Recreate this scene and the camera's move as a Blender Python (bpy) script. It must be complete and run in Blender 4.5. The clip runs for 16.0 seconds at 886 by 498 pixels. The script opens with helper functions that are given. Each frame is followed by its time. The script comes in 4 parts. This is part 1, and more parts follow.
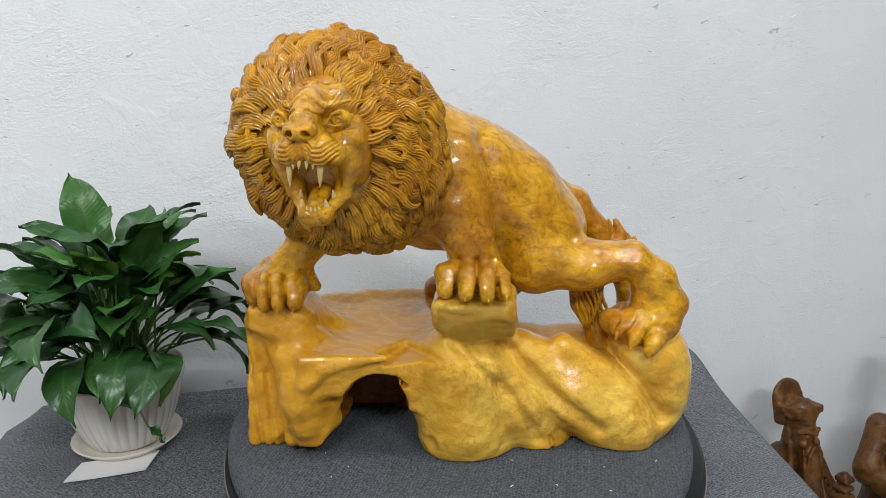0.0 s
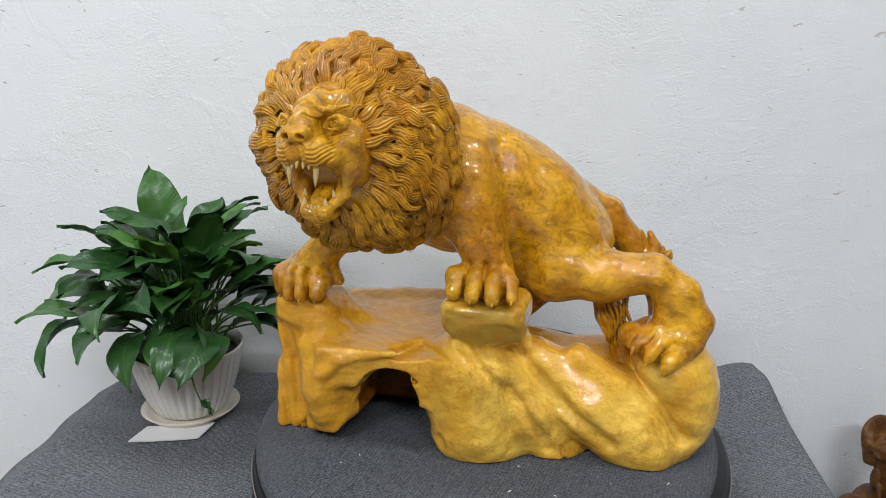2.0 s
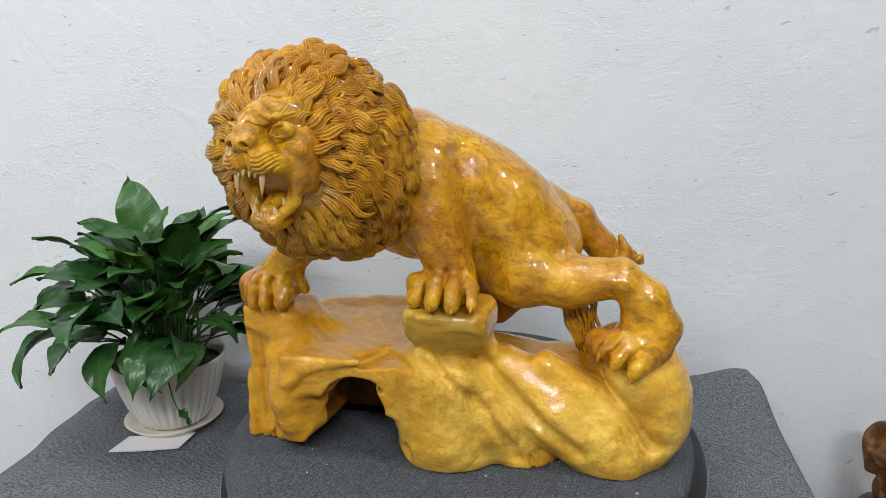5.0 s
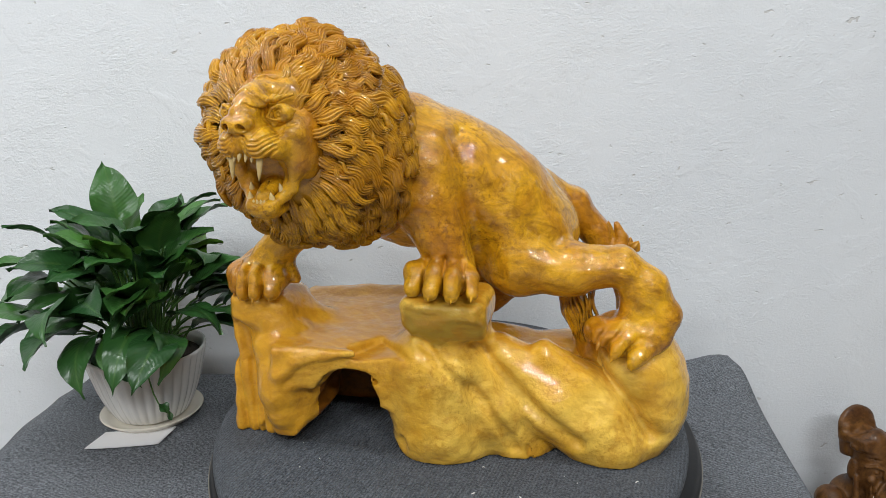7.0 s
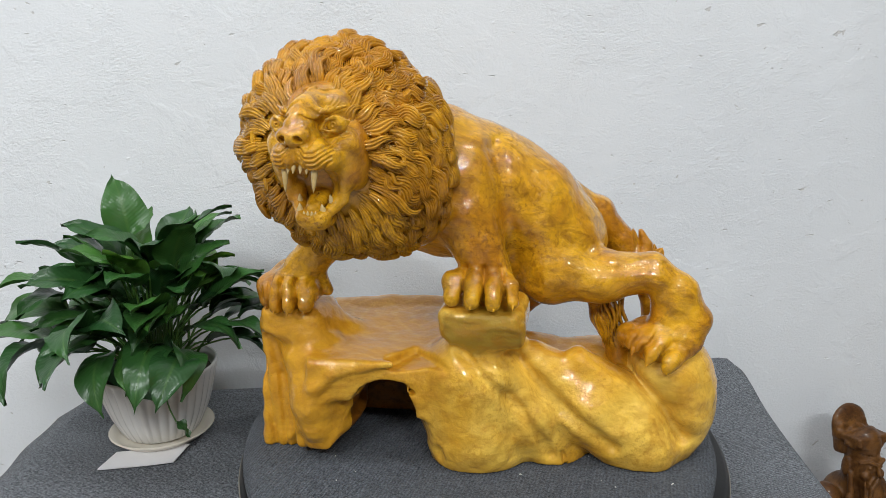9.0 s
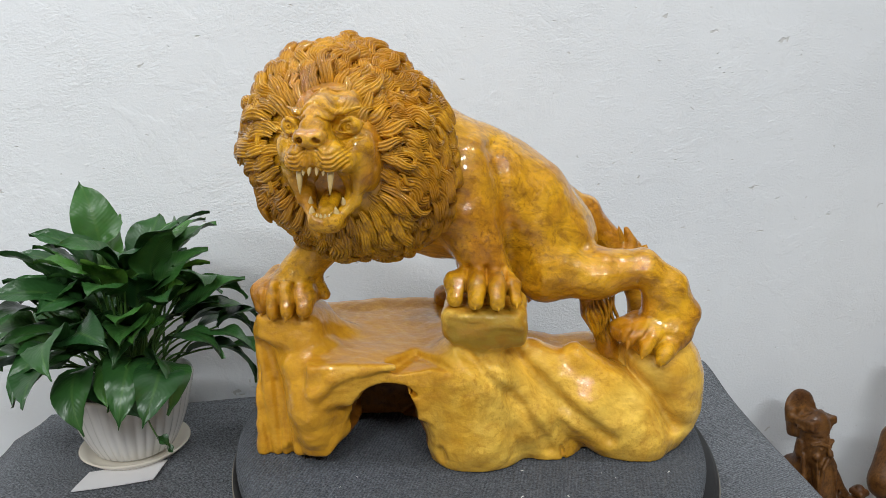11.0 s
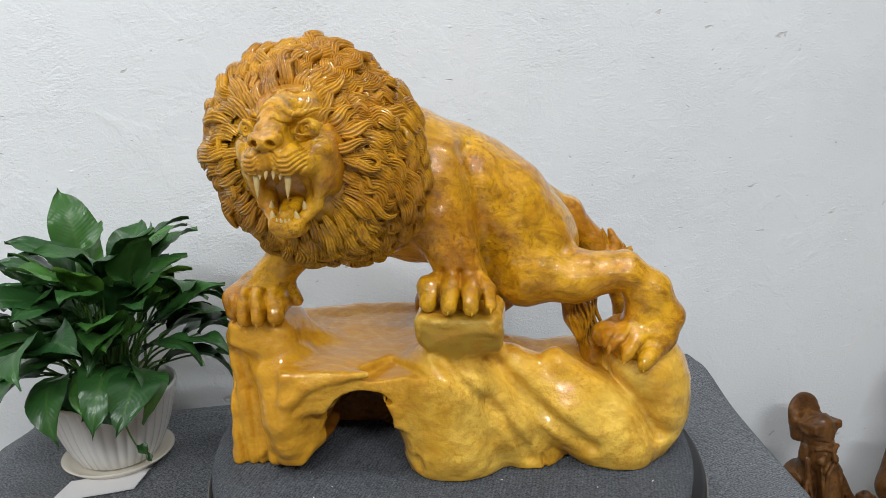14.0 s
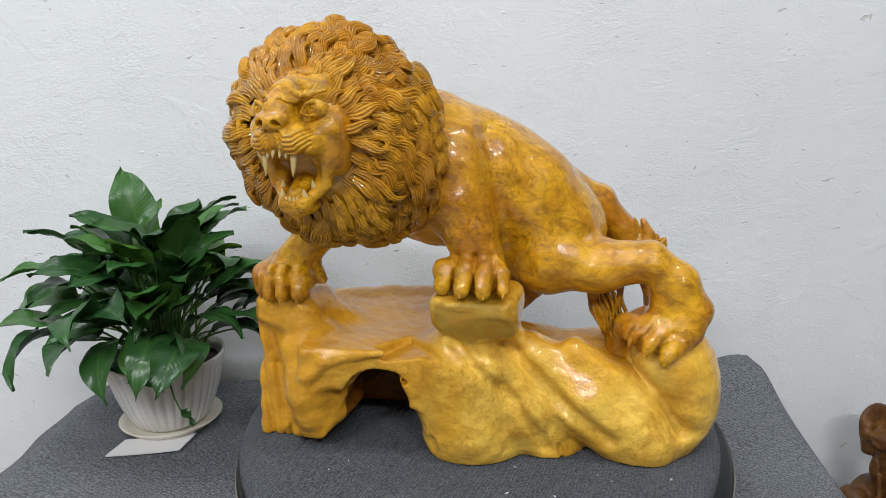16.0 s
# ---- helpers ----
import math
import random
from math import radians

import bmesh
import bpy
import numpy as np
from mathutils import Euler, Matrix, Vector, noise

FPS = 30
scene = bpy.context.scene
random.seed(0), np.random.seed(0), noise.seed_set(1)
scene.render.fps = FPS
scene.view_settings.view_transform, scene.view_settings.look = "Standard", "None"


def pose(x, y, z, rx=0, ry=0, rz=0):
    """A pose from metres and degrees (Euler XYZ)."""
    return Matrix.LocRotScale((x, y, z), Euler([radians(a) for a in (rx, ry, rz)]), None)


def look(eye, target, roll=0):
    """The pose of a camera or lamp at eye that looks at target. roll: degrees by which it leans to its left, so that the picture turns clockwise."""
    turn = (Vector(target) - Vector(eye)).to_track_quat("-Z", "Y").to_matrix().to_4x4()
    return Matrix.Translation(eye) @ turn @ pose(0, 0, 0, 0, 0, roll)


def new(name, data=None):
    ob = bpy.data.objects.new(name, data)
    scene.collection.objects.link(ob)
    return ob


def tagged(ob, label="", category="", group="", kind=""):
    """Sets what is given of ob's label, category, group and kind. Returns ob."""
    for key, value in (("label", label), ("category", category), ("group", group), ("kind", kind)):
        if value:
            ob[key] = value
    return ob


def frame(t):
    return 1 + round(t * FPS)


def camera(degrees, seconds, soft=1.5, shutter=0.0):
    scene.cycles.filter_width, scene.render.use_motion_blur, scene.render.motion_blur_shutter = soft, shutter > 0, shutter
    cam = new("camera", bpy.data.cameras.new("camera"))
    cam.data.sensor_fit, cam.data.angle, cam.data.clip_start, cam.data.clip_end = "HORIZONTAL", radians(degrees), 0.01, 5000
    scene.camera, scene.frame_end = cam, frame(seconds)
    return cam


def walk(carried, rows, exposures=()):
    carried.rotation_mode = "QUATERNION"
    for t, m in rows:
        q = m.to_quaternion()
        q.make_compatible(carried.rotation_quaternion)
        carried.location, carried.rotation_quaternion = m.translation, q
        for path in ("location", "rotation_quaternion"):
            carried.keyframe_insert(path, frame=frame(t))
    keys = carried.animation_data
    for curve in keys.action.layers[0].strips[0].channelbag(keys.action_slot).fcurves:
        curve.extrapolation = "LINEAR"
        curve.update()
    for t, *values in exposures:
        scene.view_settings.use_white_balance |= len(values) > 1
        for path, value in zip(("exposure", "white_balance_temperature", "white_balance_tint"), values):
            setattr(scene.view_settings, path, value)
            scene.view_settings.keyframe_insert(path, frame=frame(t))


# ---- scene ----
cam = camera(64.7, 16.0, soft=0.65)
PATH = [
    (0, (0.031, 0.008, 1.295), (0.048, 1.945, 0.798), -0.1),
    (0.5, (0.026, 0.011, 1.299), (0.033, 1.951, 0.815), -0.7),
    (1, (0.065, 0.007, 1.301), (-0.042, 1.944, 0.816), -0.6),
    (1.5, (0.12, 0.005, 1.301), (-0.146, 1.923, 0.801), 0.2),
    (2, (0.167, 0.004, 1.301), (-0.191, 1.908, 0.806), 0.3),
    (2.5, (0.192, 0.01, 1.303), (-0.206, 1.908, 0.811), -0.1),
    (3, (0.211, 0.009, 1.306), (-0.216, 1.9, 0.814), -0.5),
    (3.5, (0.227, 0.011, 1.299), (-0.214, 1.899, 0.809), -0.6),
    (4, (0.238, 0.017, 1.298), (-0.211, 1.907, 0.825), -0.5),
    (6.3, (0.202, 0.039, 1.297), (-0.145, 1.945, 0.797), -1.5),
    (6.5, (0.195, 0.041, 1.297), (-0.14, 1.946, 0.788), -1.4),
    (7, (0.193, 0.037, 1.293), (-0.127, 1.945, 0.785), -0.3),
    (7.5, (0.202, 0.029, 1.287), (-0.139, 1.936, 0.793), 0.6),
    (8, (0.172, 0.025, 1.289), (-0.17, 1.934, 0.8), 0.2),
    (8.5, (0.136, 0.022, 1.29), (-0.138, 1.942, 0.799), -0.3),
    (9, (0.108, 0.02, 1.294), (-0.098, 1.951, 0.814), -0.3),
    (9.2, (0.102, 0.019, 1.292), (-0.082, 1.953, 0.82), -0.2),
    (11.3, (0.016, 0.011, 1.29), (0.027, 1.956, 0.826), -0.5),
    (11.5, (0.009, 0.016, 1.286), (0.024, 1.962, 0.826), -0.8),
    (12, (0.004, 0.016, 1.287), (0.025, 1.967, 0.846), -1.3),
    (12.5, (0.01, 0.017, 1.285), (0.049, 1.968, 0.848), -1.3),
    (13, (0.026, 0.022, 1.284), (0.068, 1.971, 0.835), -1.2),
    (13.5, (0.053, 0.027, 1.284), (0.062, 1.974, 0.826), -1.2),
    (14, (0.075, 0.031, 1.287), (0.026, 1.977, 0.828), -1.1),
    (14.5, (0.095, 0.028, 1.285), (-0.015, 1.968, 0.815), -1.2),
    (15, (0.122, 0.023, 1.287), (-0.061, 1.956, 0.809), -1.0),
    (15.5, (0.152, 0.025, 1.283), (-0.111, 1.949, 0.801), -0.7),
    (16, (0.159, 0.033, 1.278), (-0.157, 1.949, 0.8), -1.0),
]
walk(cam, [(t, look(eye, target, roll)) for t, eye, target, roll in PATH])

# ---- light ----
world = bpy.data.worlds.new("room_air")
world.use_nodes = True
world.node_tree.nodes["Background"].inputs[0].default_value = (0.75, 0.85, 1.0, 1)
world.node_tree.nodes["Background"].inputs[1].default_value = 0.3
scene.world = world
scene.view_settings.exposure = 0.0


def area(name, x, y, z, sx, sy, watts, colour, target=None):
    d = bpy.data.lights.new(name, "AREA")
    d.shape, d.size, d.size_y, d.energy, d.color = "RECTANGLE", sx, sy, watts, colour
    o = new(name, d)
    o.matrix_world = look((x, y, z), target or (x, y + 0.001, 0))
    return o


COOL = (0.93, 0.97, 1.0)
area("ceiling_tube_lamp", -0.9, 0.30, 2.85, 1.2, 0.05, 17, COOL)
area("ceiling_tube_lamp", 1.0, 0.30, 2.85, 1.2, 0.05, 18.5, COOL)
area("ceiling_tube_lamp", -0.9, -1.5, 2.85, 1.2, 0.05, 58, COOL)
area("ceiling_tube_lamp", 1.0, -1.5, 2.85, 1.2, 0.05, 55, COOL)


# ---- materials ----
class Nodes:
    def __init__(self, name):
        self.m = bpy.data.materials.new(name)
        self.m.use_nodes = True
        self.t = self.m.node_tree
        self.b = self.t.nodes["Principled BSDF"]
        self.co = self.t.nodes.new("ShaderNodeTexCoord").outputs["Object"]

    def add(self, kind, **inputs):
        n = self.t.nodes.new(kind)
        for k, v in inputs.items():
            self.put(n.inputs[k.replace("_", " ")], v)
        return n

    def put(self, socket, v):
        if isinstance(v, bpy.types.NodeSocket):
            self.t.links.new(v, socket)
        else:
            socket.default_value = v

    def noise(self, scale, detail=4, rough=0.55, distort=0.0, co=None):
        return self.add("ShaderNodeTexNoise", Vector=co or self.co, Scale=scale, Detail=detail, Roughness=rough, Distortion=distort).outputs[0]

    def stretch(self, x, y, z, rx=0, ry=0, rz=0):
        n = self.add("ShaderNodeMapping", Vector=self.co, Scale=(x, y, z), Rotation=(radians(rx), radians(ry), radians(rz)))
        return n.outputs[0]

    def ramp(self, fac, *stops):
        n = self.add("ShaderNodeValToRGB", Fac=fac)
        e = n.color_ramp.elements
        while len(e) < len(stops):
            e.new(0.5)
        for el, (p, c) in zip(e, stops):
            el.position = p
            el.color = (*c, 1) if isinstance(c, tuple) else (c, c, c, 1)
        return n.outputs[0]

    def mix(self, fac, a, b, blend="MIX"):
        n = self.t.nodes.new("ShaderNodeMix")
        n.data_type, n.blend_type = "RGBA", blend
        for i, v in ((0, fac), (6, a), (7, b)):
            self.put(n.inputs[i], (*v, 1) if isinstance(v, tuple) else v)
        return n.outputs[2]

    def math(self, op, a, b=0.0):
        n = self.t.nodes.new("ShaderNodeMath")
        n.operation = op
        self.put(n.inputs[0], a)
        self.put(n.inputs[1], b)
        return n.outputs[0]

    def bump(self, height, strength, distance, normal=None):
        n = self.add("ShaderNodeBump", Height=height, Strength=strength, Distance=distance)
        if normal is not None:
            self.put(n.inputs["Normal"], normal)
        return n.outputs[0]

    def done(self, **inputs):
        for k, v in inputs.items():
            self.put(self.b.inputs[k.replace("_", " ")], (*v, 1) if isinstance(v, tuple) and len(v) == 3 else v)
        return self.m


def varnished(name, pale, mid, dark, coat=0.7, bumps=0.3, top=None, speck=0.5, patch=None, heart=None):
    n = Nodes(name)
    big = n.noise(9, 4, 0.55, 0.8)
    grain = n.noise(1, 6, 0.65, 1.6, n.stretch(16, 75, 30, 0, 35, 25))
    burl = n.noise(210, 3, 0.7, 0.2)
    fleck = n.noise(1, 6, 0.68, 1.2, n.stretch(34, 50, 60, 0, 40, 20))
    spread = n.ramp(n.noise(13, 3, 0.6, 0.5), (0.42, 0.0), (0.62, 1.0))
    col = n.mix(n.ramp(big, (0.40, 0.0), (0.60, 1.0)), mid, pale)
    if heart:
        # amber heartwood of the pier and slab, bounded by a wandering line from the pale sapwood
        along = n.add("ShaderNodeSeparateXYZ", Vector=n.co).outputs[0]
        edge = n.math("ADD", along, n.math("MULTIPLY", n.math("SUBTRACT", n.noise(11, 4, 0.6, 0.6), 0.5), 0.30))
        col = n.mix(n.ramp(n.math("ADD", edge, 0.5), (0.34, 0.9), (0.46, 0.0)), col, heart)
    if top:
        geo = n.t.nodes.new("ShaderNodeNewGeometry")
        up = n.add("ShaderNodeSeparateXYZ", Vector=geo.outputs["Normal"]).outputs[2]
        high = n.add("ShaderNodeSeparateXYZ", Vector=n.co).outputs[2]
        level = n.math("ADD", up, n.math("MULTIPLY", n.math("SUBTRACT", n.noise(18, 4), 0.5), 0.5))
        fac = n.math("MULTIPLY", n.ramp(level, (0.70, 0.0), (0.90, 1.0)), n.ramp(high, (0.07, 0.0), (0.10, 1.0)))
        rings = n.add("ShaderNodeTexWave", Vector=n.stretch(1, 1.6, 1), Scale=15.0, Distortion=8.0, Detail=2.0, Detail_Scale=1.2)
        rings.wave_type = "RINGS"
        rings.rings_direction = "Z"
        col = n.mix(fac, col, n.mix(n.ramp(rings.outputs["Fac"], (0.55, 0.0), (0.95, 0.18)), top, pale))
    if patch:
        centre, size, tint = patch
        away = n.add("ShaderNodeVectorMath", Vector=n.co)
        away.operation = "SUBTRACT"
        away.inputs[1].default_value = centre
        scaled = n.add("ShaderNodeVectorMath", Vector=away.outputs[0])
        scaled.operation = "DIVIDE"
        scaled.inputs[1].default_value = size
        length = n.add("ShaderNodeVectorMath", Vector=scaled.outputs[0])
        length.operation = "LENGTH"
        reach = n.math("ADD", length.outputs["Value"], n.math("MULTIPLY", n.math("SUBTRACT", n.noise(40, 5, 0.6), 0.5), 1.3))
        col = n.mix(n.ramp(reach, (0.75, 0.85), (1.15, 0.0)), col, tint)
    col = n.mix(n.ramp(grain, (0.28, 0.55), (0.60, 0.0)), col, dark)
    col = n.mix(n.ramp(fleck, (0.30, speck * 1.3), (0.52, 0.0)), col, dark)
    col = n.mix(n.math("MULTIPLY", n.ramp(burl, (0.34, speck * 1.3), (0.50, 0.0)), spread), col, dark)
    nrm = n.bump(n.noise(38, 4, 0.6), bumps, 0.0042)
    nrm = n.bump(n.noise(95, 4, 0.65), bumps, 0.0022, nrm)
    nrm = n.bump(n.noise(420, 2, 0.5), 0.2, 0.001, nrm)
    n.put(n.b.inputs["Coat Normal"], n.bump(n.noise(190, 3, 0.6), 0.16, 0.0005, n.bump(n.noise(60, 3, 0.55), 0.55, 0.0030)))
    return n.done(Base_Color=col, Roughness=0.45, Normal=nrm, Specular_IOR_Level=0.25, Coat_Weight=coat, Coat_Roughness=0.03, Coat_IOR=1.5)


WOOD = varnished("varnished_amber_wood", (0.71, 0.368, 0.009), (0.50, 0.198, 0.004), (0.14, 0.044, 0.0013), 1.0, 0.7, None, 0.52)
ROCK = varnished("varnished_pale_sapwood", (0.86, 0.555, 0.085), (0.77, 0.420, 0.034), (0.42, 0.165, 0.007), 0.9, 0.6, (0.55, 0.255, 0.012), 0.36, ((0.008, -0.118, 0.178), (0.060, 0.05, 0.032), (0.33, 0.20, 0.018)), (0.645, 0.315, 0.015))
# dark brown wood for the cave only, its shade put into the colour
CAVE_SHADE = varnished("varnished_brown_cave_shade", (0.30, 0.115, 0.010), (0.20, 0.07, 0.006), (0.09, 0.03, 0.0025), 0.5)
HAIR = varnished("varnished_carved_hair", (0.68, 0.345, 0.011), (0.53, 0.232, 0.006), (0.15, 0.050, 0.0015), 1.0, 0.5)
BROWN = varnished("dark_oiled_wood", (0.165, 0.070, 0.017), (0.085, 0.031, 0.009), (0.022, 0.008, 0.003), 0.22)


def ivory():
    n = Nodes("ivory_tooth")
    return n.done(Base_Color=n.ramp(n.noise(90), (0.3, (0.50, 0.34, 0.11)), (0.7, (0.64, 0.49, 0.24))), Roughness=0.25, Coat_Weight=0.5)


def plaster():
    n = Nodes("white_plaster")
    cloud = n.noise(1.3, 4, 0.55)
    col = n.ramp(cloud, (0.3, (0.735, 0.765, 0.80)), (0.7, (0.80, 0.825, 0.85)))
    pits = n.ramp(n.noise(38, 2, 0.5, 0.6, n.stretch(1, 1, 1.8)), (0.255, 0.0), (0.285, 1.0))
    col = n.mix(pits, (0.60, 0.60, 0.60), col)
    trowel = n.noise(14, 4, 0.6, 0.9, n.stretch(1, 1, 1.7, 0, 18, 0))
    flake = n.ramp(n.noise(6.5, 6, 0.65, 0.4), (0.50, 0.0), (0.56, 1.0))
    fine = n.math("MULTIPLY", n.noise(165, 4, 0.65, 0.0, n.stretch(1, 1, 1.5)), n.ramp(n.noise(4.5, 4, 0.6), (0.38, 0.25), (0.62, 1.0)))
    nrm = n.bump(trowel, 0.15, 0.006)
    nrm = n.bump(flake, 0.18, 0.0035, nrm)
    nrm = n.bump(fine, 0.65, 0.0030, nrm)
    nrm = n.bump(pits, 0.5, 0.003, nrm)
    return n.done(Base_Color=col, Roughness=0.75, Normal=nrm)


def plain(name, c1, c2, rough, scale=20, bump=0.1, metal=0.0, spec=0.5):
    n = Nodes(name)
    col = n.mix(n.noise(scale, 5), c1, c2)
    return n.done(Base_Color=col, Roughness=rough, Metallic=metal, Specular_IOR_Level=spec, Normal=n.bump(n.noise(scale * 5, 3), bump, 0.002))


def ribbed_cloth():
    n = Nodes("ribbed_grey_carpet")
    w = n.add("ShaderNodeTexWave", Vector=n.stretch(1, 1, 1, 0, 0, -28), Scale=86.0, Distortion=1.6, Detail=2.0, Detail_Scale=4.0)
    w.bands_direction = "Y"
    rib = w.outputs["Fac"]
    loops = n.noise(370, 3, 0.75)
    col = n.mix(n.ramp(loops, (0.36, 0.0), (0.64, 1.0)), (0.032, 0.036, 0.044), (0.42, 0.45, 0.49))
    col = n.mix(n.math("MULTIPLY", rib, 0.42), col, (0.026, 0.030, 0.038))
    col = n.mix(n.ramp(n.noise(5, 4), (0.35, 0.25), (0.7, 0.0)), col, (0.15, 0.155, 0.165))
    nrm = n.bump(rib, 0.5, 0.003)
    nrm = n.bump(loops, 1.0, 0.004, nrm)
    return n.done(Base_Color=col, Roughness=0.95, Normal=nrm, Specular_IOR_Level=0.1, Sheen_Weight=0.1)


def felt_cloth():
    n = Nodes("grey_loop_carpet")
    w = n.add("ShaderNodeTexWave", Vector=n.stretch(1, 1, 1, 0, 0, 12), Scale=82.0, Distortion=2.2, Detail=2.0, Detail_Scale=5.0)
    w.bands_direction = "X"
    rib = w.outputs["Fac"]
    loops = n.noise(370, 3, 0.75)
    col = n.mix(n.ramp(loops, (0.36, 0.0), (0.64, 1.0)), (0.015, 0.018, 0.024), (0.155, 0.172, 0.198))
    col = n.mix(n.math("MULTIPLY", rib, 0.35), col, (0.022, 0.026, 0.034))
    col = n.mix(n.ramp(n.noise(9, 4), (0.35, 0.3), (0.7, 0.0)), col, (0.105, 0.115, 0.125))
    nrm = n.bump(loops, 1.0, 0.003, n.bump(rib, 0.6, 0.0025))
    return n.done(Base_Color=col, Roughness=0.95, Normal=nrm, Specular_IOR_Level=0.1, Sheen_Weight=0.1)


def leaf_green():
    n = Nodes("peace_lily_leaf")
    rnd = n.t.nodes.new("ShaderNodeObjectInfo").outputs["Random"]
    sep = n.add("ShaderNodeSeparateXYZ", Vector=n.t.nodes.new("ShaderNodeTexCoord").outputs["UV"])
    col = n.ramp(rnd, (0.0, (0.020, 0.074, 0.020)), (0.6, (0.040, 0.126, 0.027)), (0.90, (0.062, 0.180, 0.030)), (1.0, (0.13, 0.29, 0.035)))
    col = n.mix(n.ramp(n.noise(26, 4), (0.35, 0.35), (0.65, 0.0)), col, (0.008, 0.028, 0.010))
    side = n.math("ABSOLUTE", n.math("SUBTRACT", sep.outputs[0], 0.5))
    col = n.mix(n.ramp(side, (0.02, 0.5), (0.05, 0.0)), col, (0.07, 0.15, 0.035))
    vein = n.math("SINE", n.math("MULTIPLY", n.math("SUBTRACT", sep.outputs[1], n.math("MULTIPLY", side, 0.45)), 110.0))
    return n.done(Base_Color=col, Roughness=0.3, Normal=n.bump(vein, 0.07, 0.001), Specular_IOR_Level=0.45, Subsurface_Weight=0.0)


IVORY = ivory()
PLASTER = plaster()
RIBBED = ribbed_cloth()
FELT = felt_cloth()
LEAF = leaf_green()
STEM = plain("leaf_stalk", (0.05, 0.13, 0.025), (0.09, 0.19, 0.04), 0.4)
GLAZE = plain("white_glazed_ceramic", (0.74, 0.73, 0.71), (0.80, 0.79, 0.77), 0.22, 14, 0.03)
CREAM = plain("cream_glazed_saucer", (0.66, 0.60, 0.50), (0.76, 0.72, 0.63), 0.25, 12, 0.03)
PAPER = plain("white_paper", (0.78, 0.77, 0.78), (0.83, 0.82, 0.83), 0.7, 30, 0.03)
SOIL = plain("potting_soil", (0.02, 0.014, 0.01), (0.05, 0.035, 0.022), 0.95, 120, 0.9)
BLACK = plain("black_lacquer", (0.003, 0.003, 0.004), (0.008, 0.008, 0.009), 0.38, 30, 0.05, 0.0, 0.22)
CEIL = plain("white_ceiling_paint", (0.78, 0.78, 0.77), (0.82, 0.82, 0.81), 0.8, 6)
FLOOR = plain("grey_floor_tile", (0.30, 0.29, 0.28), (0.38, 0.37, 0.35), 0.4, 8)
# tan picked for the unseen walls to warm the fill and cut white reflections
TAN = plain("tan_fill_wall", (0.30, 0.235, 0.165), (0.38, 0.30, 0.22), 0.8, 4)
# beige that paints a scratch's reflection on the black rim
RIM_GLINT = plain("beige_rim_glint", (0.16, 0.145, 0.12), (0.24, 0.215, 0.18), 0.4, 30)
LINT = plain("white_lint", (0.72, 0.70, 0.66), (0.8, 0.8, 0.78), 0.9, 60)


# ---- mesh helpers ----
def mesh_of(name, verts, faces, mats, smooth=True, slots=None):
    me = bpy.data.meshes.new(name)
    me.from_pydata([tuple(v) for v in verts], [], [tuple(f) for f in faces])
    for m in mats:
        me.materials.append(m)
    me.polygons.foreach_set("use_smooth", [smooth] * len(me.polygons))
    if slots is not None:
        me.polygons.foreach_set("material_index", slots)
    me.update()
    return me


def thing(name, verts, faces, mat, at=(0, 0, 0), label="", category="", group="", kind="", smooth=True):
    ob = new(name, mesh_of(name, verts, faces, [mat], smooth))
    ob.location = at
    return tagged(ob, label, category, group, kind)


def part(name, verts, faces, mat, parent, label="", at=(0, 0, 0), smooth=True):
    ob = new(name, mesh_of(name, verts, faces, [mat], smooth))
    ob.parent = parent
    ob.location = at
    return tagged(ob, label)


def box(x0, x1, y0, y1, z0, z1):
    v = [(x, y, z) for x in (x0, x1) for y in (y0, y1) for z in (z0, z1)]
    f = [(0, 1, 3, 2), (4, 6, 7, 5), (0, 4, 5, 1), (2, 3, 7, 6), (0, 2, 6, 4), (1, 5, 7, 3)]
    return v, f


def lathe(profile, n, wobble=None):
    """Rings of n points from (radius, height) pairs; wobble(angle, height index) scales the radius."""
    v, f = [], []
    for j, (r, z) in enumerate(profile):
        for i in range(n):
            a = 2 * math.pi * i / n
            k = wobble(a, j) if wobble else 1.0
            v.append((r * k * math.cos(a), r * k * math.sin(a), z))
    for j in range(len(profile) - 1):
        for i in range(n):
            f.append((j * n + i, j * n + (i + 1) % n, (j + 1) * n + (i + 1) % n, (j + 1) * n + i))
    return v, f


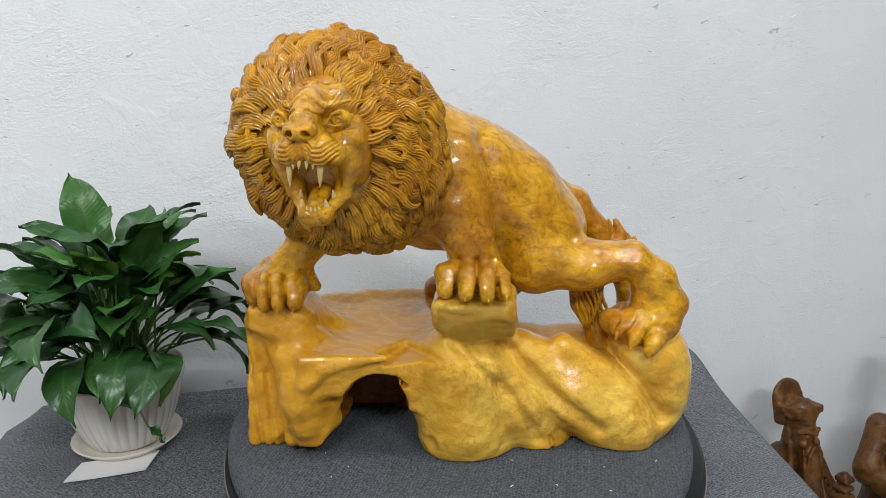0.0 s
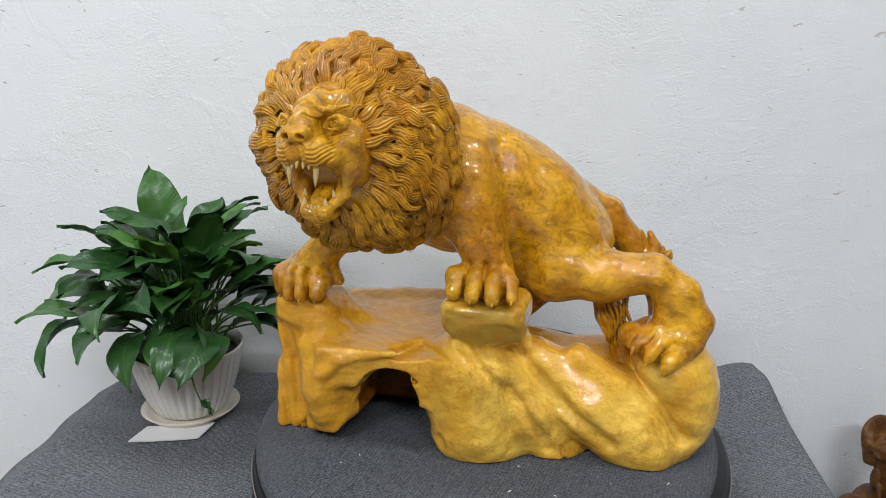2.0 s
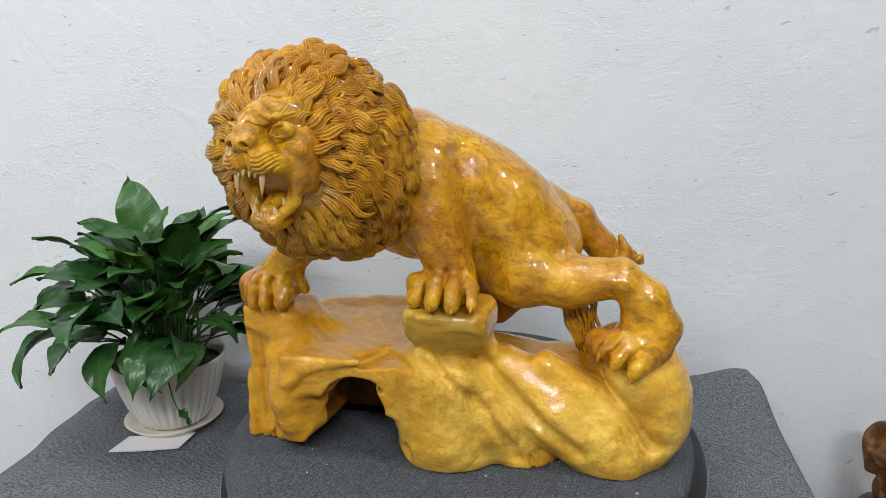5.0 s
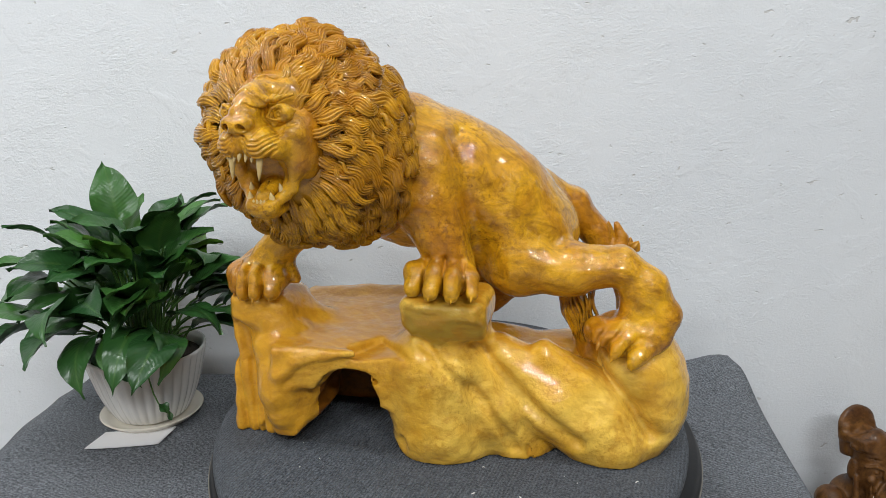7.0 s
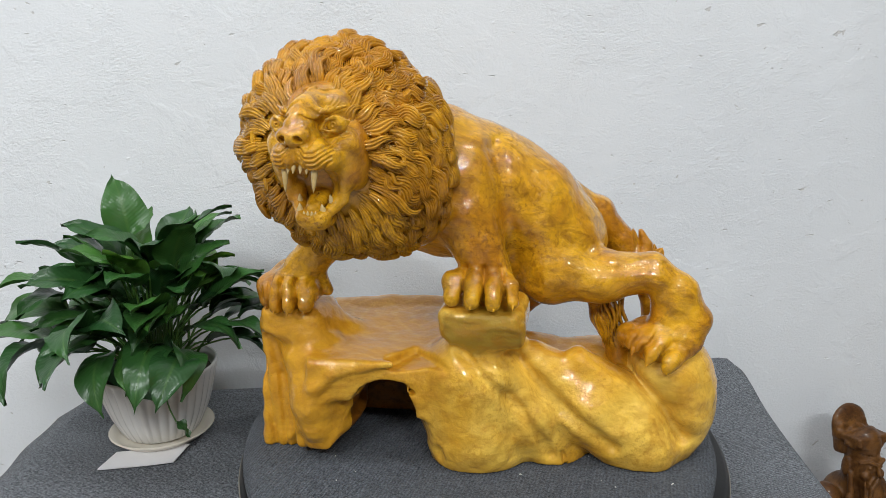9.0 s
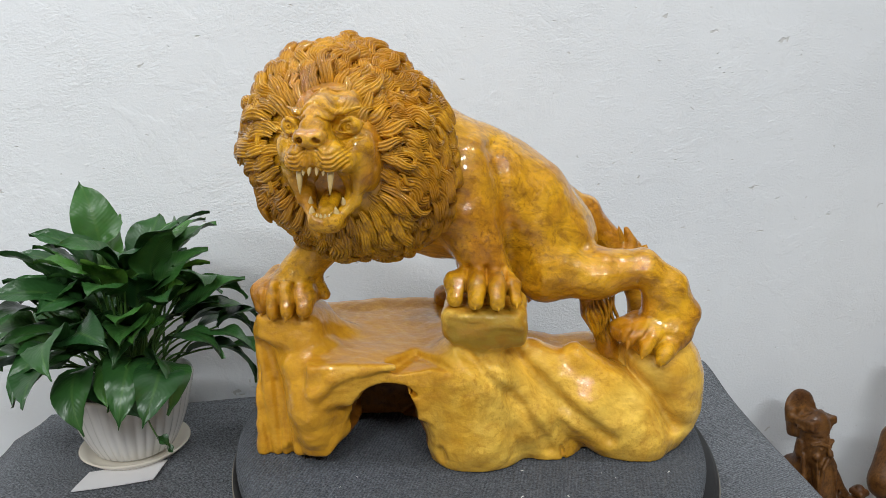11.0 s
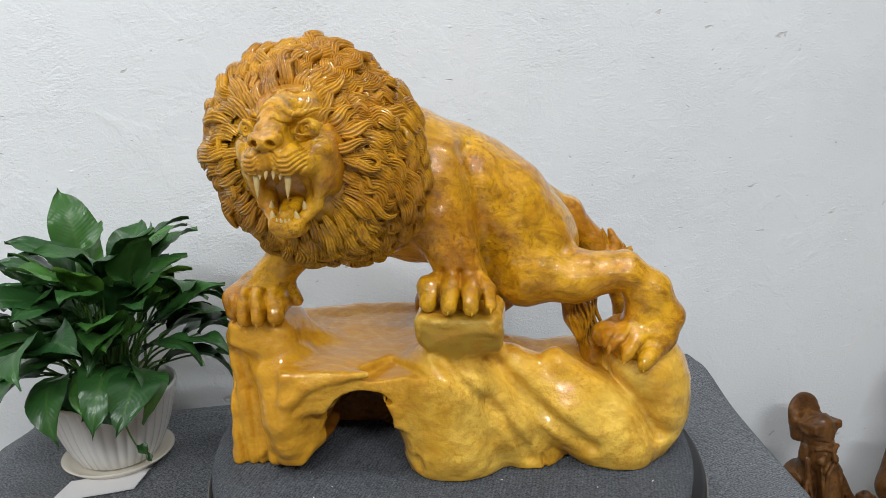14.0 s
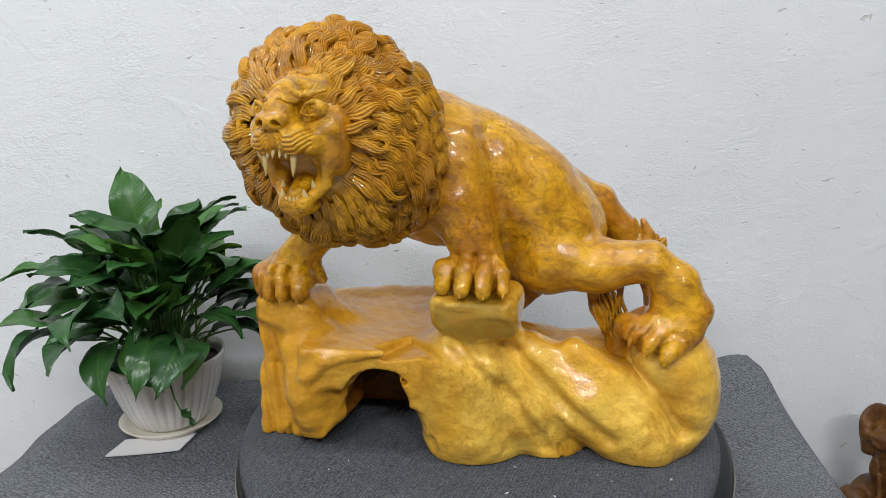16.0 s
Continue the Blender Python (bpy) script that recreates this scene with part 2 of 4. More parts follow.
# ---- carving: signed distance fields turned into surfaces ----
class Clay:
    def __init__(self, lo, hi, h):
        self.lo, self.h = np.array(lo, float), h
        self.n = np.ceil((np.array(hi) - self.lo) / h).astype(int) + 1
        self.f = np.full(self.n, 0.06, np.float32)

    def region(self, lo, hi):
        a = np.clip(np.floor((np.array(lo) - self.lo) / self.h).astype(int), 0, self.n)
        b = np.clip(np.ceil((np.array(hi) - self.lo) / self.h).astype(int) + 1, 0, self.n)
        s = tuple(slice(p, q) for p, q in zip(a, b))
        g = [(self.lo[i] + self.h * np.arange(a[i], b[i])).astype(np.float32) for i in range(3)]
        return s, g[0][:, None, None], g[1][None, :, None], g[2][None, None, :]

    def blend(self, s, d, k, cut=False):
        f = self.f[s]
        if cut:
            h = np.clip(0.5 - 0.5 * (f + d) / k, 0, 1)
            self.f[s] = f + (-d - f) * h + k * h * (1 - h)
        else:
            h = np.clip(0.5 + 0.5 * (f - d) / k, 0, 1)
            self.f[s] = f + (d - f) * h - k * h * (1 - h)

    def ball(self, c, r, k=0.015, rot=(0, 0, 0), cut=False):
        """An ellipsoid with half axes r, turned by rot degrees."""
        r = np.array(r if hasattr(r, "__len__") else (r, r, r), float)
        m = r.max() + 0.05
        s, x, y, z = self.region(np.array(c) - m, np.array(c) + m)
        R = np.array(Euler([radians(a) for a in rot]).to_matrix())
        x, y, z = x - c[0], y - c[1], z - c[2]
        p = [(R[0, i] * x + R[1, i] * y + R[2, i] * z) / r[i] for i in range(3)]
        k0 = np.sqrt(p[0] ** 2 + p[1] ** 2 + p[2] ** 2)
        k1 = np.sqrt(sum((q / w) ** 2 for q, w in zip(p, r))) + 1e-6
        self.blend(s, k0 * (k0 - 1) / k1, k, cut)

    def limb(self, pts, k=0.015, cut=False):
        """A chain of cones with round joints through (x, y, z, radius)."""
        for a, b in zip(pts, pts[1:]):
            pa, pb = np.array(a[:3]), np.array(b[:3])
            m = max(a[3], b[3]) + 0.05
            s, x, y, z = self.region(np.minimum(pa, pb) - m, np.maximum(pa, pb) + m)
            d = pb - pa
            t = np.clip(((x - pa[0]) * d[0] + (y - pa[1]) * d[1] + (z - pa[2]) * d[2]) / (d @ d + 1e-9), 0, 1)
            q = np.sqrt((x - pa[0] - t * d[0]) ** 2 + (y - pa[1] - t * d[1]) ** 2 + (z - pa[2] - t * d[2]) ** 2)
            self.blend(s, q - (a[3] + t * (b[3] - a[3])), k, cut)

    def block(self, c, half, r=0.02, k=0.02, rot=(0, 0, 0), cut=False):
        m = math.sqrt(sum(h * h for h in half)) + 0.05
        s, x, y, z = self.region(np.array(c) - m, np.array(c) + m)
        R = np.array(Euler([radians(a) for a in rot]).to_matrix())
        x, y, z = x - c[0], y - c[1], z - c[2]
        q = [np.abs(R[0, i] * x + R[1, i] * y + R[2, i] * z) - half[i] + r for i in range(3)]
        out = np.sqrt(sum(np.maximum(w, 0) ** 2 for w in q))
        self.blend(s, out + np.minimum(np.maximum(np.maximum(q[0], q[1]), q[2]), 0) - r, k, cut)

    def rough(self, amount, scale, seed=0):
        """Waves of the surface in a sum of turned sines."""
        rng = np.random.RandomState(seed)
        _, x, y, z = self.region(self.lo, self.lo + self.h * (self.n - 1))
        for i in range(6):
            d = rng.normal(size=3)
            d = d / np.linalg.norm(d) * scale * (0.6 + 0.25 * i)
            self.f += (amount / (1 + 0.4 * i)) * np.sin(d[0] * x + d[1] * y + d[2] * z + rng.uniform(0, 6.3)).astype(np.float32)

    def floor(self, z0):
        _, x, y, z = self.region(self.lo, self.lo + self.h * (self.n - 1))
        self.f = np.maximum(self.f, z0 - z)

    def surface(self):
        F = np.pad(self.f, 1, constant_values=0.05)
        S = F < 0
        n = F.shape
        count = sum(S[i:n[0] - 1 + i, j:n[1] - 1 + j, k:n[2] - 1 + k].astype(np.int8) for i in (0, 1) for j in (0, 1) for k in (0, 1))
        live = (count > 0) & (count < 8)
        cells = np.argwhere(live)
        index = np.full(live.shape, -1)
        index[live] = np.arange(len(cells))
        acc, cnt = np.zeros((len(cells), 3)), np.zeros(len(cells))
        for ax in range(3):
            o1, o2 = [a for a in range(3) if a != ax]
            for i in (0, 1):
                for j in (0, 1):
                    a = np.zeros(3, int)
                    a[o1], a[o2] = i, j
                    b = a.copy()
                    b[ax] = 1
                    fa, fb = F[tuple((cells + a).T)], F[tuple((cells + b).T)]
                    hit = (fa < 0) != (fb < 0)
                    p = np.tile(a.astype(float), (len(cells), 1))
                    p[:, ax] = np.where(hit, fa / np.where(hit, fa - fb, 1), 0)
                    acc[hit] += p[hit]
                    cnt[hit] += 1
        verts = self.lo + self.h * (cells - 1 + acc / cnt[:, None])
        faces = []
        for ax in range(3):
            u, w = (ax + 1) % 3, (ax + 2) % 3
            lo = np.take(S, range(0, n[ax] - 1), ax)
            hi = np.take(S, range(1, n[ax]), ax)
            p = np.argwhere(lo != hi)
            p = p[(p[:, u] > 0) & (p[:, w] > 0) & (p[:, u] < n[u] - 1) & (p[:, w] < n[w] - 1)]
            eu, ew = np.eye(3, dtype=int)[u], np.eye(3, dtype=int)[w]
            q = np.stack([index[tuple((p - d).T)] for d in (eu + ew, ew, 0 * eu, eu)], 1)
            flip = ~lo[tuple(p.T)]
            q[flip] = q[flip][:, ::-1]
            faces.append(q[(q >= 0).all(1)])
        return verts, np.concatenate(faces)


# ---- the room ----
# the room stands at a slant to the camera's way; its own x runs along the plastered wall
ROOM = pose(0.60, 1.43, 0, 0, 0, 12.1)


def wall(name, *b, mat=None, label="plain tan wall added out of view to warm the bounced light", category="wall"):
    v, f = box(*b)
    ob = thing(name, v, f, mat or TAN, label=label, category=category, kind="structure", smooth=False)
    ob.matrix_world = ROOM
    return ob


wall("wall_north", -3.6, 2.9, 0, 0.15, 0, 2.9, mat=PLASTER, label="rough white plastered wall with trowel marks")
# unseen walls added to close the room; their tan tints the bounce
wall("wall_south", -3.6, 2.9, -5.15, -5.0, 0, 2.9)
wall("wall_west", -3.75, -3.6, -5.15, 0.15, 0, 2.9)
wall("wall_east", 2.9, 3.05, -5.15, 0.15, 0, 2.9)
wall("floor", -3.75, 3.05, -5.15, 0.15, -0.1, 0, mat=FLOOR, label="plain grey tiled floor", category="floor")
wall("ceiling", -3.75, 3.05, -5.15, 0.15, 2.9, 3.0, mat=CEIL, label="plain white painted ceiling", category="ceiling")


def plaster_crumbs():
    """Small raised flakes and crumbs left in the plaster."""
    rng = np.random.RandomState(31)
    spots = [(-0.18, 1.309, 0.007), (0.06, 1.26, 0.006), (0.09, 1.209, 0.008), (0.26, 1.02, 0.010), (0.05, 0.79, 0.004), (0.24, 0.70, 0.006), (-0.55, 1.385, 0.005)]
    spots += [(rng.uniform(-1.7, 0.9), rng.uniform(0.55, 1.75), rng.uniform(0.0015, 0.005)) for _ in range(130)]
    V, F = [], []
    for x, z, r in spots:
        k, n = len(V), 7
        tilt, flat = rng.uniform(-0.5, 0.5), rng.uniform(0.25, 0.6)
        for ring, (rad, out) in enumerate(((1.0, 0.0), (0.7, 0.6))):
            for i in range(n):
                a = 2 * math.pi * i / n
                q = r * rad * rng.uniform(0.7, 1.2)
                u, w = q * math.cos(a), q * flat * math.sin(a)
                V.append((x + u * math.cos(tilt) - w * math.sin(tilt), 0.0004 - out * min(0.0018, 0.45 * r), z + u * math.sin(tilt) + w * math.cos(tilt)))
        F += [(k + i, k + (i + 1) % n, k + n + (i + 1) % n, k + n + i) for i in range(n)]
        F.append(tuple(k + n + i for i in range(n)))
    ob = thing("plaster_crumbs", V, F, PLASTER, label="small raised crumbs and flakes on the white plaster", category="plaster", kind="stuff", smooth=False)
    ob.matrix_world = ROOM
    return ob


plaster_crumbs()


# ---- the covered table ----
TABLE_Z, PLINTH_Z = 0.748, 0.843
def table_cloth():
    bl, br, fr, fl = [np.array(p) for p in ((-0.632, 1.087), (0.520, 1.335), (0.536, 0.34), (-0.505, 0.34))]
    n = 70
    v, f = [], []
    for j in range(n + 1):
        for i in range(n + 1):
            s, t = i / n, j / n
            p = (1 - t) * ((1 - s) * fl + s * fr) + t * ((1 - s) * bl + s * br)
            fold = 0.022 * math.exp(-((p[0] - 0.50) / 0.05) ** 2 - ((p[1] - 1.27) / 0.10) ** 2)
            z = TABLE_Z + fold + 0.0015 * noise.noise((p[0] * 9, p[1] * 9, 0))
            v.append((p[0], p[1], z))
    for j in range(n):
        for i in range(n):
            a = j * (n + 1) + i
            f.append((a, a + 1, a + n + 2, a + n + 1))
    # the rim of the top, counter-clockwise, each with its outward way and its side
    w = n + 1
    rim = [(i, (0, -1), 0) for i in range(n)] + [(j * w + n, (1, 0), 1) for j in range(n)]
    rim += [(n * w + n - i, (-0.2, 1), 2) for i in range(n)] + [((n - j) * w, (-1, 0), 3) for j in range(n)]
    drops = {0: (0.012, 0.022, 0.03, 0.045, 0.05), 1: (0.010, 0.018, 0.022, 0.03, 0.035), 2: (0.010, 0.018, 0.022, 0.03, 0.035), 3: (0.012, 0.055, 0.075, 0.085, 0.09)}
    zs = (-0.006, -0.03, -0.12, -0.4, -0.745)
    m = len(rim)
    loop = [r[0] for r in rim]
    ways = []
    for k in range(m):
        o = np.zeros(2)
        for d in range(-3, 4):
            _, way, side = rim[(k + d) % m]
            o += np.array(way)
        ways.append(o / 7)
    for lev in range(5):
        start = len(v)
        for k, (idx, way, side) in enumerate(rim):
            base = v[idx]
            out = sum(drops[rim[(k + d) % m][2]][lev] for d in range(-3, 4)) / 7
            fold = 0.012 * lev / 4 * math.sin(k * 0.35 + 1.3 * math.sin(k * 0.11))
            q = ways[k] * (out + fold)
            v.append((base[0] + q[0], base[1] + q[1], max(base[2] + zs[lev], 0.002)))
        for k in range(m):
            f.append((loop[k], start + k, start + (k + 1) % m, loop[(k + 1) % m]))
        loop = [start + k for k in range(m)]
    return thing("tablecloth", v, f, RIBBED, label="dark grey ribbed carpet draped over the display table", category="tablecloth")


table_cloth()

PC = (0.060, 0.905)
stand = new("plinth")
stand.location = (*PC, TABLE_Z)
tagged(stand, "low oval black plinth topped with grey carpet", "plinth")
v, f = lathe([(0.0, 0.003), (0.310, 0.003), (0.318, 0.006), (0.322, 0.014), (0.319, 0.024), (0.313, 0.029), (0.313, 0.033), (0.318, 0.038), (0.320, 0.052), (0.318, 0.066), (0.312, 0.074), (0.0, 0.075)], 128)
OVAL = 1.13
part("rim", [(x + 0.006, OVAL * y, z) for x, y, z in v], f, BLACK, stand, "glossy black moulded rim")
# thin raised ring standing in for a reflection along the rim
v, f = lathe([(0.3190, 0.0600), (0.3200, 0.0604), (0.3200, 0.0610), (0.3186, 0.0614)], 128)
part("glint_line", [(x + 0.006, OVAL * y, z) for x, y, z in v], f, RIM_GLINT, stand, "thin beige line round the rim painted as a scratch's reflection")
v, f = lathe([(0.300, 0.050), (0.3075, 0.069), (0.3080, 0.082), (0.3050, 0.0898), (0.297, 0.0943), (0.282, 0.0955), (0.18, 0.0955), (0.08, 0.0955), (0.0, 0.0955)], 128)
part("pad", [(x, OVAL * y, z) for x, y, z in v], f, FELT, stand, "dark grey carpet pad with a rounded edge")


# ---- the carved lion ----
ORIGIN = np.array((0.07, 0.865, PLINTH_Z + 0.001))


def groove(c, line, depth, width, edge, rear=False):
    """A furrow pressed along a line in x and z, into all that lies before y = edge (rear: behind it)."""
    _, x, y, z = c.region(c.lo, c.lo + c.h * (c.n - 1))
    best = None
    for (x0, z0), (x1, z1) in zip(line, line[1:]):
        dx, dz = x1 - x0, z1 - z0
        t = np.clip(((x - x0) * dx + (z - z0) * dz) / (dx * dx + dz * dz), 0, 1)
        d = (x - x0 - t * dx) ** 2 + (z - z0 - t * dz) ** 2
        best = d if best is None else np.minimum(best, d)
    mask = np.clip((y - edge) / 0.008, 0, 1) if rear else np.clip((edge - y) / 0.02, 0, 1)
    c.f += (depth * np.exp(-best / width ** 2) * mask).astype(np.float32)


def chisel(v, f, cell, depth, seed):
    """Flat tool cuts: the surface is drawn in towards the borders of scattered cells."""
    nrm = np.zeros_like(v)
    face = np.cross(v[f[:, 2]] - v[f[:, 0]], v[f[:, 3]] - v[f[:, 1]])
    for k in range(4):
        np.add.at(nrm, f[:, k], face)
    nrm /= np.linalg.norm(nrm, axis=1)[:, None] + 1e-12
    g = v / cell
    base = np.floor(g).astype(np.int64)
    first = np.full(len(v), 9.0)
    for dx in (-1, 0, 1):
        for dy in (-1, 0, 1):
            for dz in (-1, 0, 1):
                c = base + (dx, dy, dz)
                h = (c[:, 0] * 73856093) ^ (c[:, 1] * 19349663) ^ (c[:, 2] * 83492791) ^ (seed * 2654435)
                jit = np.stack([((h >> b) & 255) / 255.0 for b in (0, 7, 13)], 1)
                first = np.minimum(first, np.linalg.norm(c + jit - g, axis=1))
    return v - nrm * (depth * (first ** 2 - 0.3))[:, None]


def carve_rock():
    c = Clay((-0.24, 0.66, 0.835), (0.385, 1.03, 1.08), 0.0025)
    # left pier: a fluted outer foot and a hanging lobe with a flat front
    c.block((-0.174, 0.842, 0.925), (0.033, 0.05, 0.092), 0.012, 0.010, (0, 3, 8))
    c.block((-0.146, 0.825, 0.908), (0.044, 0.046, 0.070), 0.010, 0.010, (0, 0, 40))
    c.limb([(-0.128, 0.785, 0.968, 0.030), (-0.124, 0.772, 0.925, 0.031), (-0.122, 0.768, 0.892, 0.026)], 0.014)
    c.block((-0.156, 0.816, 1.009), (0.036, 0.042, 0.020), 0.012, 0.014, (0, 6, 0))
    c.limb([(-0.135, 0.815, 1.000, 0.026), (-0.095, 0.835, 0.978, 0.020)], 0.024)
    c.limb([(-0.185, 0.800, 1.002, 0.012), (-0.140, 0.782, 0.996, 0.012), (-0.105, 0.792, 0.985, 0.008)], 0.008)
    c.block((-0.100, 0.800, 0.915), (0.030, 0.046, 0.060), 0.008, 0.010, (-3, 0, -12))
    # slab and its rear ridge
    c.block((-0.045, 0.842, 0.952), (0.09, 0.096, 0.038), 0.006, 0.010, (5, 0, 4))
    c.limb([(-0.135, 0.905, 0.982, 0.014), (-0.06, 0.922, 0.981, 0.017), (0.04, 0.93, 0.982, 0.018)], 0.012)
    c.block((-0.06, 0.915, 0.90), (0.11, 0.035, 0.07), 0.03, 0.02)
    # thin lip along the front of the slab, running down the lobe
    c.limb([(-0.128, 0.744, 0.918, 0.006), (-0.118, 0.743, 0.945, 0.007), (-0.098, 0.743, 0.966, 0.006), (-0.062, 0.744, 0.975, 0.005), (0.012, 0.739, 0.984, 0.006)], 0.007)
    # middle mass with a plane front, and the long rounded folds
    c.ball((0.055, 0.835, 0.885), (0.070, 0.085, 0.115), 0.03)
    c.block((0.058, 0.797, 0.915), (0.044, 0.052, 0.072), 0.022, 0.012, (9, 0, 4))
    c.limb([(0.052, 0.778, 0.968, 0.036), (0.066, 0.795, 0.88, 0.05), (0.085, 0.800, 0.85, 0.044)], 0.02)
    c.limb([(0.085, 0.795, 0.975, 0.035), (0.125, 0.800, 0.90, 0.042), (0.155, 0.820, 0.85, 0.045)], 0.010)
    c.limb([(0.130, 0.800, 0.962, 0.028), (0.195, 0.806, 0.912, 0.046), (0.262, 0.815, 0.865, 0.050)], 0.008)
    c.limb([(0.11, 0.87, 0.925, 0.05), (0.22, 0.88, 0.905, 0.055), (0.29, 0.87, 0.90, 0.055)], 0.03)
    c.limb([(0.190, 0.800, 0.966, 0.022), (0.262, 0.812, 0.912, 0.036), (0.300, 0.825, 0.868, 0.036)], 0.010)
    c.ball((0.302, 0.838, 0.920), (0.053, 0.056, 0.082), 0.008, (0, -6, 0))
    c.ball((0.290, 0.825, 0.955), (0.046, 0.045, 0.032), 0.014)
    # ledge below the near forepaw: a squared block
    c.block((0.074, 0.776, 1.030), (0.047, 0.039, 0.020), 0.012, 0.010, (7, 3, -7))
    c.block((0.079, 0.774, 1.012), (0.041, 0.034, 0.022), 0.009, 0.014, (-14, -5, 4))
    c.block((0.143, 0.732, 1.030), (0.022, 0.05, 0.05), 0.003, 0.004, (8, 12, -38), True)
    c.block((0.007, 0.730, 1.022), (0.022, 0.05, 0.05), 0.003, 0.004, (0, -8, 42), True)
    c.block((0.085, 0.722, 1.000), (0.06, 0.022, 0.02), 0.003, 0.004, (24, 8, 5), True)
    groove(c, [(0.03, 1.036), (0.06, 1.031), (0.09, 1.037), (0.125, 1.033)], 0.0012, 0.0025, 0.76)
    c.limb([(0.078, 0.787, 1.0, 0.030), (0.083, 0.797, 0.965, 0.040)], 0.014)
    # cave with a closed back, and the slanting foot of the lobe
    c.limb([(-0.036, 0.69, 0.918, 0.032), (-0.040, 0.80, 0.918, 0.035), (-0.045, 0.85, 0.890, 0.034)], 0.004, True)
    c.limb([(-0.036, 0.69, 0.872, 0.037), (-0.038, 0.85, 0.865, 0.042)], 0.004, True)
    c.limb([(-0.026, 0.69, 0.845, 0.036), (-0.036, 0.85, 0.84, 0.044)], 0.004, True)
    c.block((-0.066, 0.78, 0.855), (0.066, 0.12, 0.030), 0.003, 0.004, (0, -38, 0), True)
    c.block((-0.118, 0.738, 0.840), (0.070, 0.046, 0.022), 0.004, 0.005, (-14, 0, 0), True)
    c.block((-0.0735, 0.738, 0.880), (0.040, 0.030, 0.046), 0.010, 0.010, (0, 0, 48), True)
    c.limb([(-0.076, 0.73, 0.902, 0.009), (-0.075, 0.82, 0.902, 0.010)], 0.004, True)
    # bitten edge of the sapwood over the arch
    rng = np.random.RandomState(4)
    for i in range(26):
        a = math.pi * (0.22 + 0.74 * (i + rng.uniform(0, 1)) / 26)
        x, z = -0.036 + 0.040 * math.cos(a), 0.915 + 0.038 * math.sin(a)
        c.ball((x, 0.75 + rng.uniform(-0.01, 0.01), z), (rng.uniform(0.002, 0.005), 0.018, rng.uniform(0.002, 0.005)), 0.002, (0, rng.uniform(-40, 40), 0), True)
    for i in range(7):
        z = 0.982 - 0.011 * i
        c.ball((0.0085 + rng.uniform(-0.003, 0.003), 0.738, z), (rng.uniform(0.002, 0.004), 0.008, 0.008), 0.003, (0, rng.uniform(-30, 30), 0), True)
    c.ball((0.022, 0.748, 0.862), (0.009, 0.012, 0.015), 0.003, cut=True)
    groove(c, [(0.045, 1.0), (0.118, 0.922), (0.155, 0.86)], 0.006, 0.006, 0.83)
    groove(c, [(0.105, 0.985), (0.167, 0.922), (0.225, 0.875)], 0.010, 0.008, 0.83)
    groove(c, [(0.200, 0.985), (0.245, 0.955), (0.283, 0.915), (0.306, 0.880)], 0.012, 0.009, 0.84)
    groove(c, [(-0.186, 0.99), (-0.166, 0.92), (-0.158, 0.84)], 0.010, 0.007, 0.81)
    groove(c, [(-0.198, 0.96), (-0.186, 0.84)], 0.005, 0.004, 0.85)
    groove(c, [(-0.176, 0.94), (-0.172, 0.84)], 0.004, 0.003, 0.83)
    groove(c, [(0.168, 0.862), (0.170, 0.856), (0.172, 0.845)], 0.005, 0.0015, 0.80)
    c.rough(0.0007, 32, 13)
    c.rough(0.0005, 75, 3)
    c.rough(0.0004, 180, 5)
    c.floor(PLINTH_Z + 0.001)
    v, f = c.surface()
    v = chisel(v, f, 0.045, 0.0022, 2)
    v = chisel(v, f, 0.013, 0.0007, 3)
    v[:, 2] = np.maximum(v[:, 2], PLINTH_Z + 0.001)
    p = v[f]
    nrm = np.cross(p[:, 1] - p[:, 0], p[:, 2] - p[:, 0])
    nrm /= np.linalg.norm(nrm, axis=1)[:, None] + 1e-12
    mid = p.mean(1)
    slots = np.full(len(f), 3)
    # faces inside the cave take the darker colour that paints its shade
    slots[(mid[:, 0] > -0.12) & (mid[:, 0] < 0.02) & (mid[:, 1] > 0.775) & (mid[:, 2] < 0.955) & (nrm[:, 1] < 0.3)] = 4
    return v, f, slots


def toe(c, root, knuckle, tip, r):
    c.limb([(*root, r * 0.9), (*knuckle, r * 1.14), (*tip, r * 0.85)], 0.0045)


FAR_TOES = ((-0.183, 0.790), (-0.168, 0.774), (-0.150, 0.768), (-0.133, 0.775))
NEAR_TOES = ((0.041, 0.755), (0.062, 0.742), (0.087, 0.737), (0.107, 0.744))
HIND_TOES = ((0.240, 0.808, 1.002), (0.247, 0.790, 0.999), (0.262, 0.780, 0.990), (0.284, 0.778, 0.982))


